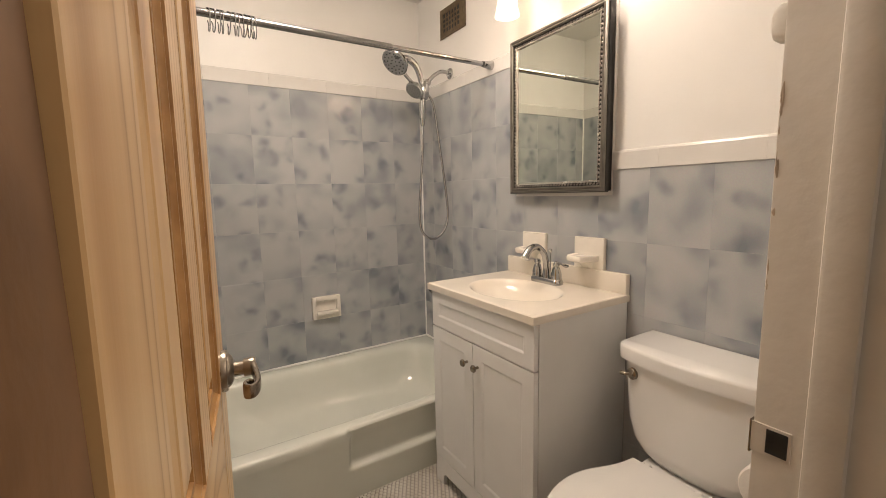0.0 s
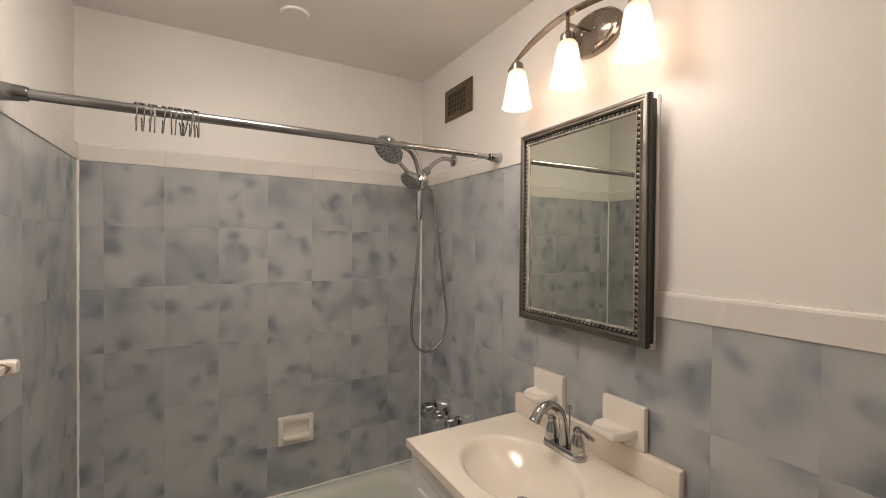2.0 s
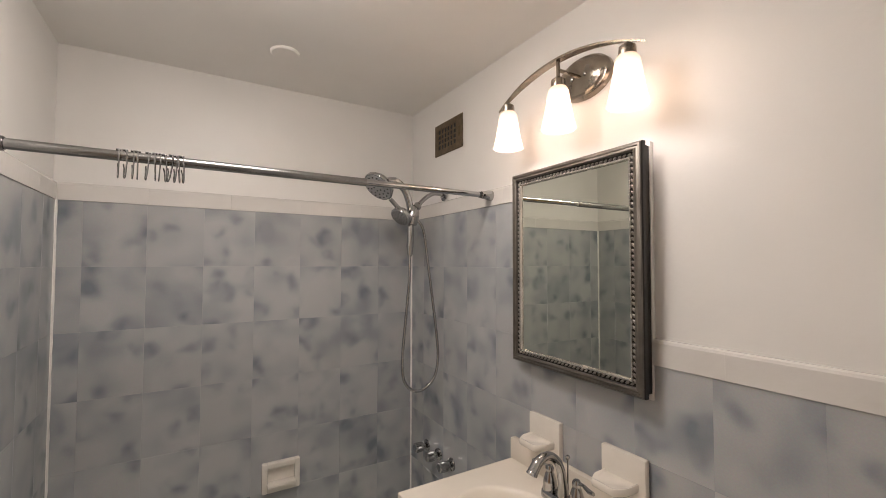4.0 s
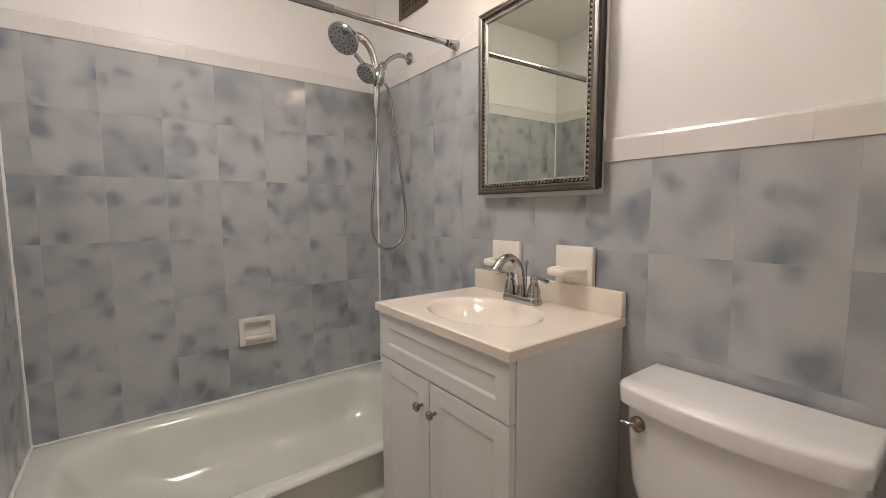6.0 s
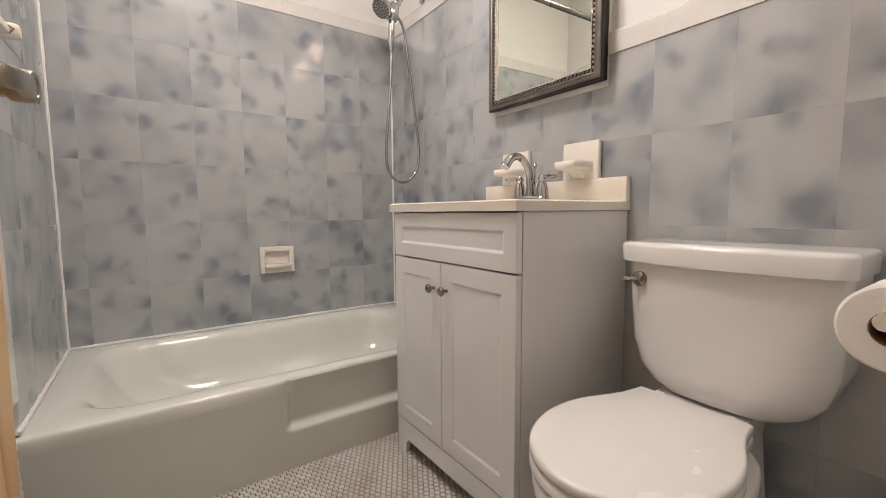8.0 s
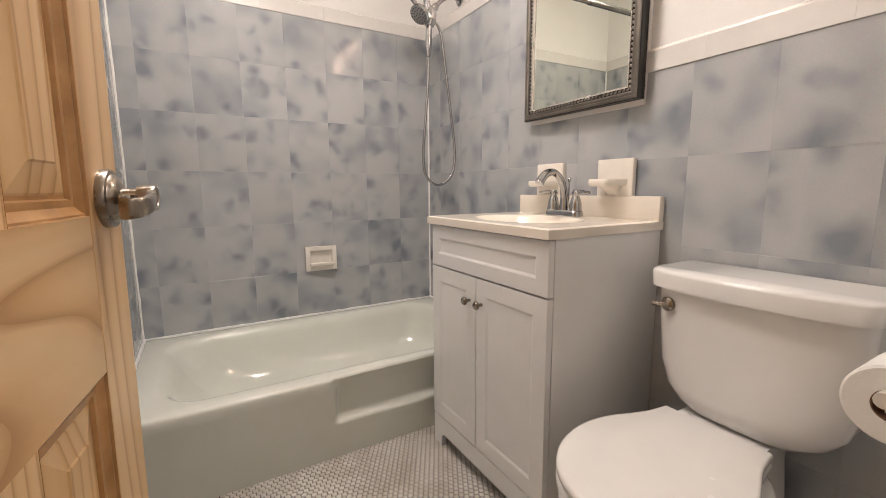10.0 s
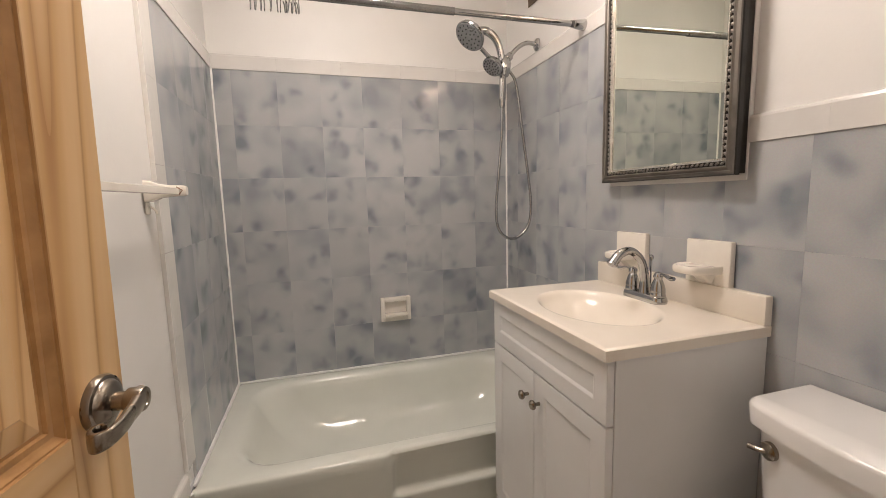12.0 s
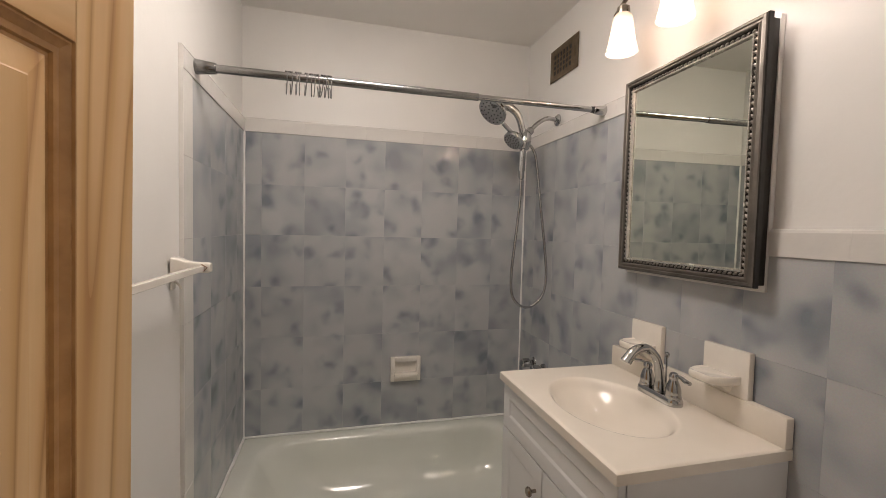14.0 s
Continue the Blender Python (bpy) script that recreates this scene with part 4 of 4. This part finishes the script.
part("bar_end", tube([(0.072, -0.9185, TBZ + 0.0125), (0.0865, -0.9175, TBZ + 0.003), (0.077, -0.9185, TBZ - 0.009)], 0.0017, 6), CARD, bar, "dark worn slot where the bar enters its post")
clip = thing("wall_clip", (0.0, -0.905, 1.245), "small clear hook stuck under the towel bar", "hook")
bm = box(-FACE + 0.0005, -0.002, -0.918, -0.892, 1.228, 1.262, 0.003)
join(bm, tube(smooth_path([(-0.002, -0.905, 1.252), (0.012, -0.905, 1.240), (0.016, -0.905, 1.230), (0.012, -0.905, 1.240)], 4), 0.003, 8))
part("hook_body", bm, CERAMIC, clip)

# ---- toilet ----
TY = -1.837
TB = -1.813   # middle of the bowl
toilet = thing("toilet", (1.25, TY, 0), "white two-piece toilet with its lid closed", "toilet")


def tank_ring(z, hw, front, r, bow):
    """Seen from above: straight at the wall, bowed to the front."""
    pts = []
    n = 10
    back = W - 0.012
    for i in range(n + 1):
        a = radians(90 * i / n)
        pts.append((front + r * (1 - math.sin(a)), TY + hw - r + r * math.cos(a), z))
    left = [(x, y, zz) for x, y, zz in pts]
    right = [(x, 2 * TY - y, zz) for x, y, zz in reversed(pts)]
    mid = []
    y_a, y_b = left[-1][1], right[0][1]
    for i in range(1, 16):
        mid.append((front, y_a + (y_b - y_a) * i / 16, z))
    front_pts = left + mid + right
    res = []
    for x, y, zz in front_pts:
        s = (y - TY) / hw
        res.append((x - bow * (1 - s * s), y, zz))
    return [(back, TY + hw, z)] + res + [(back, TY - hw, z)]


rings = [tank_ring(0.438, 0.105, 1.350, 0.05, 0.010), tank_ring(0.446, 0.138, 1.338, 0.06, 0.014), tank_ring(0.466, 0.166, 1.330, 0.06, 0.018), tank_ring(0.50, 0.189, 1.326, 0.055, 0.022), tank_ring(0.56, 0.205, 1.325, 0.05, 0.024), tank_ring(0.66, 0.212, 1.324, 0.045, 0.028), tank_ring(0.762, 0.216, 1.322, 0.04, 0.030)]
part("tank", loft(rings), PORCELAIN, toilet, angle=50)
rings = [tank_ring(0.759, 0.214, 1.318, 0.03, 0.032), tank_ring(0.762, 0.224, 1.307, 0.03, 0.036), tank_ring(0.800, 0.226, 1.305, 0.03, 0.036), tank_ring(0.806, 0.2235, 1.3075, 0.03, 0.036), tank_ring(0.8095, 0.218, 1.313, 0.03, 0.035)]
part("tank_lid", loft(rings), PORCELAIN, toilet, angle=50)
FLY = TY + 0.165
lev = part("flush_lever", lathe([(0.017, 0.0), (0.019, 0.006), (0.0185, 0.014), (0.011, 0.020), (0.0, 0.021)], (1.316, FLY, 0.718), (-1, 0.2, 0), 20), NICKEL, toilet)
part("lever_arm", tube(smooth_path([(1.302, FLY, 0.718), (1.294, FLY + 0.014, 0.717), (1.293, FLY + 0.034, 0.715)], 5), [0.006, 0.005, 0.0065], 10), NICKEL, lev)


def seat_outline(z, k, grow=0.0):
    """The lid: round front, straight back edge with pointed corners."""
    pts = []
    cx, rx, ry = 1.052, 0.218 * k + grow, 0.176 * k + grow
    for i in range(41):
        a = radians(62 + 236 * i / 40)
        pts.append((cx + rx * math.cos(a), TB + ry * math.sin(a), z))
    for x, y in ((1.190, -0.141), (1.225, -0.130), (1.262, -0.124), (1.288, -0.121), (1.288, 0.121), (1.262, 0.124), (1.225, 0.130), (1.190, 0.141)):
        pts.append((x, TB + y * k, z))
    return pts


part("seat_lid", loft([seat_outline(0.432, 0.985), seat_outline(0.435, 1.0), seat_outline(0.446, 1.0), seat_outline(0.450, 0.985), seat_outline(0.4515, 0.95)]), SEAT, toilet, angle=50)
part("seat_ring", loft([seat_outline(0.407, 0.98), seat_outline(0.410, 1.0), seat_outline(0.424, 1.0), seat_outline(0.429, 0.98)]), SEAT, toilet, angle=50)


def bowl_ring(z, x0, x1, hw):
    pts = []
    cx, rx = (x0 + x1) / 2, (x1 - x0) / 2
    for i in range(48):
        a = 2 * math.pi * i / 48
        c, s = math.cos(a), math.sin(a)
        e = 0.75 if c > 0 else 1.0
        pts.append((cx + rx * (abs(c) ** e) * (1 if c > 0 else -1), TB + hw * (abs(s) ** e) * (1 if s > 0 else -1), z))
    return pts


part("bowl", loft([bowl_ring(0.0, 0.98, 1.44, 0.115), bowl_ring(0.03, 0.985, 1.435, 0.110), bowl_ring(0.12, 0.97, 1.41, 0.105), bowl_ring(0.22, 0.90, 1.38, 0.130), bowl_ring(0.31, 0.850, 1.34, 0.163), bowl_ring(0.370, 0.836, 1.32, 0.175), bowl_ring(0.398, 0.836, 1.32, 0.175), bowl_ring(0.406, 0.844, 1.31, 0.168)]), PORCELAIN, toilet, angle=50)
part("deck", loft([rounded_rect(1.375, TB, 0.115 - d, 0.085 + d, 0.03, z, 5) for z, d in ((0.20, 0.02), (0.36, 0.0), (0.42, 0.01), (0.437, 0.015))]), PORCELAIN, toilet)
for s in (-1, 1):
    part("hinge", lathe([(0.012, 0.0), (0.012, 0.016), (0.008, 0.02), (0.0, 0.021)], (1.300, TB + 0.075 * s, 0.428), seg=14), SEAT, toilet)

# ---- paper holder on the door wall ----
PX, PY, PZ = 1.022, -2.146, 0.765
holder = thing("toilet_paper_holder", (PX, FRONT, PZ), "white ceramic toilet paper holder on the wall", "paper holder")
for x in (PX - 0.068, PX + 0.068):
    bm = loft([[(x + sx * 0.012, y, PZ + z) for sx, z in ((-1, -h), (1, -h), (1, h), (-1, h))] for y, h in ((FRONT, 0.045), (FRONT + 0.02, 0.04), (PY - 0.020, 0.020), (PY - 0.004, 0.013))])
    bmesh.ops.bevel(bm, geom=bm.edges[:], offset=0.004, segments=2, affect="EDGES")
    part("post", bm, CERAMIC, holder)
part("roller", tube([(PX - 0.066, PY, PZ), (PX + 0.066, PY, PZ)], 0.010, 12), CERAMIC, holder)
roll = thing("toilet_paper_roll", (PX, PY, PZ), "full white toilet paper roll with a brown core", "toilet paper")
R = 0.050
part("paper", lathe([(0.021, -0.052), (R - 0.003, -0.052), (R, -0.049), (R, 0.049), (R - 0.003, 0.052), (0.021, 0.052), (0.021, -0.052)], (PX, PY - 0.006, PZ - 0.009), (1, 0, 0), 40, caps=False), PAPER, roll)
part("core", lathe([(0.0208, -0.0515), (0.0208, 0.0515), (0.0195, 0.0515), (0.0195, -0.0515), (0.0208, -0.0515)], (PX, PY - 0.006, PZ - 0.009), (1, 0, 0), 28, caps=False), CARD, roll, "brown cardboard core")

robe = thing("robe_hook", (0.805, FRONT + 0.016, 1.50), "stubby painted hook on the door casing", "hook")
rings = []
for y, k, dz in ((0.016, 0.80, 0.0), (0.026, 0.82, 0.0), (0.036, 0.90, 0.001), (0.044, 0.88, 0.002), (0.050, 0.70, 0.002), (0.053, 0.35, 0.002)):
    rings.append([(p[0], FRONT + y, p[1] + dz) for p in rounded_rect(0.805, 1.50, 0.014 * k, 0.027 * k, 0.0125 * k, 0, 5)])
part("hook_body", loft(rings), TRIM_PAINT, robe)

# ---- door: six raised panels, standing open ----
D_EDGE = Vector((0.1811, -1.605, 0))
D_ANG = radians(7.63)
D_DIR = Vector((math.sin(D_ANG), math.cos(D_ANG), 0))
D_W, D_T, D_Z0, D_Z1 = 0.600, 0.035, 0.012, 2.03
D_HINGE = D_EDGE - D_DIR * D_W
D_OUT = Vector((D_DIR.y, -D_DIR.x, 0))
LEAN_OUT = 0.0145   # the old door hangs a little out of plumb
D_MAT = Matrix(((D_OUT.x, D_DIR.x, LEAN_OUT, D_HINGE.x - 0.016), (D_OUT.y, D_DIR.y, 0, D_HINGE.y), (0, 0, 1, 0), (0, 0, 0, 1)))


def on_door(bm):
    """From the door's own measures (out, along, up) to the room's."""
    bmesh.ops.transform(bm, matrix=D_MAT, verts=bm.verts)
    return bm


door = thing("door", tuple(D_HINGE), "clear-finished pine six-panel door standing open", "door")
STILE, H_STILE, MULL = 0.100, 0.118, 0.074
PW = (D_W - STILE - H_STILE - MULL) / 2
P_COLS = ((H_STILE, H_STILE + PW), (D_W - STILE - PW, D_W - STILE))
P_ROWS = ((0.24, 0.818), (0.994, 1.610), (1.725, 1.905))
for y0, y1 in ((0, H_STILE), (D_W - STILE, D_W)):
    part("stile", on_door(box(-D_T, 0, y0, y1, D_Z0, D_Z1, 0.0015, 1)), PINE, door)
for z0, z1 in ((D_Z0, P_ROWS[0][0]), (P_ROWS[0][1], P_ROWS[1][0]), (P_ROWS[1][1], P_ROWS[2][0]), (P_ROWS[2][1], D_Z1)):
    part("rail", on_door(box(-D_T + 0.0004, -0.0004, H_STILE, D_W - STILE, z0, z1, 0.0005, 1)), PINE_ACROSS, door)
for z0, z1 in P_ROWS:
    part("mullion", on_door(box(-D_T + 0.0008, -0.0008, H_STILE + PW, H_STILE + PW + MULL, z0, z1)), PINE, door, smooth=False)


def panel_rings(y0, y1, z0, z1, prof):
    return [[(out, y0 + i, z0 + i), (out, y1 - i, z0 + i), (out, y1 - i, z1 - i), (out, y0 + i, z1 - i)] for i, out in prof]


for y0, y1 in P_COLS:
    for z0, z1 in P_ROWS:
        for side in (0, 1):
            f = (lambda o: o) if side == 0 else (lambda o: -D_T - o)
            mo = part("moulding", on_door(loft(panel_rings(y0, y1, z0, z1, [(0.0, f(-0.0005)), (0.0008, f(-0.0035)), (0.003, f(-0.0035)), (0.0055, f(-0.006)), (0.011, f(-0.009)), (0.015, f(-0.0085)), (0.018, f(-0.0090)), (0.0195, f(-0.0130)), (0.024, f(-0.0130))]), False, False)), PINE_DARK, door, "darker stained panel moulding", angle=20)
            part("panel", on_door(loft(panel_rings(y0, y1, z0, z1, [(0.0235, f(-0.0129)), (0.0255, f(-0.0115)), (0.052, f(-0.006)), (0.054, f(-0.0045))]), False, True)), PINE, mo, "raised pine panel", angle=10)


def lever_strip(o0, s, ly, lz):
    """A nearly level strip that runs back along the door from the neck's end and closes in an upright roll."""
    run = [(0.044, -0.009), (0.047, 0.004), (0.050, 0.018), (0.052, 0.034), (0.054, 0.050), (0.054, 0.064), (0.051, 0.076), (0.044, 0.082), (0.037, 0.078), (0.0365, 0.070), (0.042, 0.066), (0.047, 0.070)]
    pts = [Vector(q) for q in smooth_path([(o0 + s * a, ly - b, lz - 0.115 * b) for a, b in run], 5)]
    up = Vector((0, 0, 1))
    rings = []
    for k, q in enumerate(pts):
        t = (pts[min(k + 1, len(pts) - 1)] - pts[max(k - 1, 0)]).normalized()
        nrm = t.cross(up).normalized()
        f = k / (len(pts) - 1)
        tall = 0.0135 - 0.0035 * smoothstep(0.0, 0.3, f) + 0.0025 * smoothstep(0.4, 0.8, f)
        thick = 0.0060 - 0.0032 * f
        rings.append([tuple(q + up * (tall * math.copysign(abs(math.cos(a)) ** 0.5, math.cos(a))) + nrm * (thick * math.copysign(abs(math.sin(a)) ** 0.6, math.sin(a)))) for a in (2 * math.pi * i / 16 for i in range(16))])
    return loft(rings)


for side in (0, 1):
    s = 1 if side == 0 else -1
    o0 = 0.0 if side == 0 else -D_T
    LY, LZ = D_W - 0.050, 1.012
    rose = part("rose", on_door(lathe([(0.0345, 0.0), (0.0345, 0.006), (0.033, 0.009), (0.0285, 0.0095), (0.0275, 0.0115), (0.024, 0.015), (0.0165, 0.018), (0.0125, 0.0185)], (o0, LY, LZ), (s, 0, 0), 32)), NICKEL, door, "round brushed nickel rose")
    part("neck", on_door(tube([(o0 + s * 0.012, LY, LZ), (o0 + s * 0.036, LY, LZ)], [0.0115, 0.0115, 0.0115], 18)), NICKEL, rose)
    part("lever", on_door(lever_strip(o0, s, LY, LZ)), NICKEL, rose, angle=40)
    part("key_cylinder", on_door(lathe([(0.0145, 0.0), (0.0155, 0.002), (0.0155, 0.017), (0.0145, 0.019), (0.0095, 0.0192), (0.009, 0.0178), (0.0, 0.0178)], (o0 + s * 0.033, LY, LZ), (s, 0, 0), 28)), NICKEL, rose)
    part("keyhole", on_door(box(o0 + s * 0.0512 - 0.0003, o0 + s * 0.0512 + 0.0003, LY - 0.0012, LY + 0.0012, LZ - 0.005, LZ + 0.005)), BLACK, rose)
part("latch_plate", on_door(box(-0.029, -0.006, D_W - 0.0006, D_W + 0.0009, 0.985, 1.042, 0.0005, 1)), NICKEL, door)
for z in (0.25, 1.05, 1.82):
    part("hinge", on_door(tube([(-D_T - 0.004, -0.004, z - 0.045), (-D_T - 0.004, -0.004, z + 0.045)], 0.005, 10)), NICKEL, door)

# ---- tiles ----
TILE_MESHES = {}


def tile_mesh(w, h, t, material, inset=0.0006):
    """A tile in the x-z plane, centred, its face towards -y, with eased edges."""
    key = (round(w, 4), round(h, 4), round(t, 4), material.name)
    if key in TILE_MESHES:
        return TILE_MESHES[key]
    a, b = w / 2, h / 2
    v = [(-a, 0, -b), (a, 0, -b), (a, 0, b), (-a, 0, b)]
    v += [(x, -t + inset * 0.7, z) for x, _, z in v[:4]]
    v += [(x - math.copysign(inset, x), -t, z - math.copysign(inset, z)) for x, _, z in v[:4]]
    f = [(0, 1, 5, 4), (1, 2, 6, 5), (2, 3, 7, 6), (3, 0, 4, 7), (4, 5, 9, 8), (5, 6, 10, 9), (6, 7, 11, 10), (7, 4, 8, 11), (8, 9, 10, 11)]
    me = bpy.data.meshes.new("tile")
    me.from_pydata(v, [], f)
    me.materials.append(material)
    me.update()
    TILE_MESHES[key] = me
    return me


def cap_mesh(w, h, t):
    """A bullnose trim piece, round at its upper edge."""
    key = ("cap", round(w, 4), round(h, 4))
    if key in TILE_MESHES:
        return TILE_MESHES[key]
    prof = [(0.0, -h / 2), (-t + 0.001, -h / 2), (-t, -h / 2 + 0.001), (-t, h / 2 - 0.010), (-t + 0.002, h / 2 - 0.004), (-t + 0.006, h / 2 - 0.0005), (0.0, h / 2)]
    v = [(x, y, z) for x in (-w / 2, w / 2) for y, z in prof]
    n = len(prof)
    f = [(i, i + 1, n + i + 1, n + i) for i in range(n - 1)] + [tuple(range(n)), tuple(range(2 * n - 1, n - 1, -1))]
    me = bpy.data.meshes.new("cap_tile")
    me.from_pydata(v, [], f)
    me.materials.append(CAP_TILE)
    me.update()
    TILE_MESHES[key] = me
    return me


rng = random.Random(21)
JOINT = 0.0005
TURN_N, TURN_E, TURN_W = 0.0, radians(-90), radians(90)


def lay(parent, name, me, place, turn):
    ob = new(name, me)
    ob.parent = parent
    ob.location = place
    ob.rotation_euler = (rng.uniform(-1, 1) * 0.0014, 0, turn + rng.uniform(-1, 1) * 0.0014)
    return ob


def field(parent, cols, rows, side, joint=JOINT, uneven=0.0005):
    """Blue tiles between the given column and row lines of one wall."""
    for c0, c1 in zip(cols, cols[1:]):
        for z0, z1 in zip(rows, rows[1:]):
            me = tile_mesh(abs(c1 - c0) - joint, z1 - z0 - JOINT, FACE - 0.003, BLUE, 0.0006 if joint == JOINT else 0.0003)
            cm, zm = (c0 + c1) / 2, (z0 + z1) / 2
            out = rng.uniform(0, uneven)
            place = {"n": (cm, 0.007 - out, zm), "e": (W + 0.007 - out, cm, zm), "w": (-0.007 + out, cm, zm)}[side]
            lay(parent, "tile", me, place, {"n": TURN_N, "e": TURN_E, "w": TURN_W}[side])


def caps(parent, c0, c1, z, side, length=0.305, height=0.07, start=0.0):
    sign = 1 if c1 > c0 else -1
    edges = [c0]
    e = c0 + sign * (start or length)
    while (c1 - e) * sign > 0.01:
        edges.append(e)
        e += sign * length
    edges.append(c1)
    for a, b in zip(edges, edges[1:]):
        me = cap_mesh(abs(b - a) - 0.0004, height, 0.014)
        cm = (a + b) / 2
        place = {"n": (cm, 0.0095, z + height / 2), "e": (W + 0.0095, cm, z + height / 2), "w": (-0.0095, cm, z + height / 2)}[side]
        lay(parent, "cap_tile", me, place, {"n": TURN_N, "e": TURN_E, "w": TURN_W}[side])


def grout_sheet(name, x0, x1, y0, y1, z0, z1, parent):
    part(name, box(x0, x1, y0, y1, z0, z1), GROUT, parent, "pale grey-blue grout bed", smooth=False)


TALL_END = COLS_Y[5]   # the tall tiles stop behind the mirror
grout_sheet("grout", -0.0, W, 0.0010, FACE - 0.0002, 0.30, 1.882, wall_north)
grout_sheet("grout", W + 0.0010, W + FACE - 0.0002, TALL_END, 0.0, 0.0, 1.882, wall_east)
grout_sheet("grout", W + 0.0010, W + FACE - 0.0002, FRONT + 0.001, TALL_END - 0.0005, 0.0, 1.374, wall_east)
grout_sheet("grout", -FACE + 0.0002, -0.0010, COLS_Y[4], 0.0, 0.0, 1.882, wall_west)
grout_sheet("grout", -FACE + 0.0002, -0.0010, FRONT + 0.001, COLS_Y[4] - 0.0005, 0.0, 0.337, wall_west)
field(wall_north, COLS_X, ROWS_Z, "n")
field(wall_east, COLS_Y[:6], ROWS_Z, "e")
field(wall_east, COLS_Y[5:11] + [FRONT + 0.002], ROWS_Z[:5], "e", 0.00012, 0.0001)
field(wall_east, COLS_Y[4:11] + [FRONT + 0.002], LOW_Z, "e")
field(wall_west, COLS_Y[:5], ROWS_Z, "w")
field(wall_west, COLS_Y[4:11] + [FRONT + 0.002], LOW_Z, "w")
caps(wall_north, 0.0, W, 1.88, "n", start=0.29)
caps(wall_east, 0.0, TALL_END, 1.88, "e", start=0.2)
caps(wall_east, TALL_END, FRONT + 0.002, 1.372, "e", start=0.340)
caps(wall_west, 0.0, COLS_Y[4] - 0.085, 1.88, "w", start=0.2)
caps(wall_west, COLS_Y[4] - 0.088, FRONT + 0.002, 0.337, "w")
# upright trim pieces at the end of the tub tiles
for z0, z1 in zip(ROWS_Z, ROWS_Z[1:]):
    me = tile_mesh(0.083, z1 - z0 - 0.0003, 0.013, CAP_TILE, 0.0012)
    if z0 > 0.34:
        lay(wall_west, "trim_tile", me, (-0.0095, COLS_Y[4] - 0.0435, (z0 + z1) / 2), TURN_W)
me = tile_mesh(0.083, ROWS_Z[1] - 0.409, 0.013, CAP_TILE, 0.004)
lay(wall_west, "trim_tile", me, (-0.0095, COLS_Y[4] - 0.0435, (ROWS_Z[1] + 0.408) / 2), TURN_W)

# ---- floor mosaic ----
PENNY = 0.0198   # spacing of the small round tiles
SIDES = 10


def penny_geometry(r):
    v = []
    for rr, z in ((r, -0.0035), (r, -0.0008), (r - 0.0009, 0.0)):
        v += [(rr * math.cos(a), rr * math.sin(a), z) for a in (2 * math.pi * k / SIDES for k in range(SIDES))]
    f = [(b + k, b + (k + 1) % SIDES, b + SIDES + (k + 1) % SIDES, b + SIDES + k) for b in (0, SIDES) for k in range(SIDES)]
    f.append(tuple(range(2 * SIDES, 3 * SIDES)))
    return v, f


pv, pf = penny_geometry(PENNY * 0.445)
penny_me = bpy.data.meshes.new("round_tile")
penny_me.from_pydata(pv, [], pf)
penny_me.materials.append(HEX)
penny_me.update()
spots = []
row = 0
y = FRONT + 0.004
while y < -0.80:
    x = 0.004 + (PENNY / 2 if row % 2 else 0.0)
    while x < W - 0.004:
        spots.append((x, y))
        x += PENNY
    y += PENNY * math.sqrt(3) / 2
    row += 1
near = sorted([q for q in spots if 0.55 < q[0] < 1.02 and -1.15 < q[1] < -0.86], key=lambda q: -q[1])[:300]
picked = set(near)
for x, y in near:
    ob = new("round_tile", penny_me)
    ob.parent = floor
    ob.location = (x, y, rng.uniform(-0.0003, 0.0003))
verts, faces = [], []
for x, y in spots:
    if (x, y) in picked:
        continue
    k = len(verts)
    dz = rng.uniform(-0.0003, 0.0003)
    verts += [(a + x, b + y, c + dz) for a, b, c in pv]
    faces += [tuple(i + k for i in q) for q in pf]
me = bpy.data.meshes.new("penny_mosaic")
me.from_pydata(verts, [], faces)
me.materials.append(HEX)
me.update()
mosaic = new("penny_mosaic", me)
mosaic.parent = floor
tagged(mosaic, "small round white mosaic tiles in dark grout", "", "", "stuff")
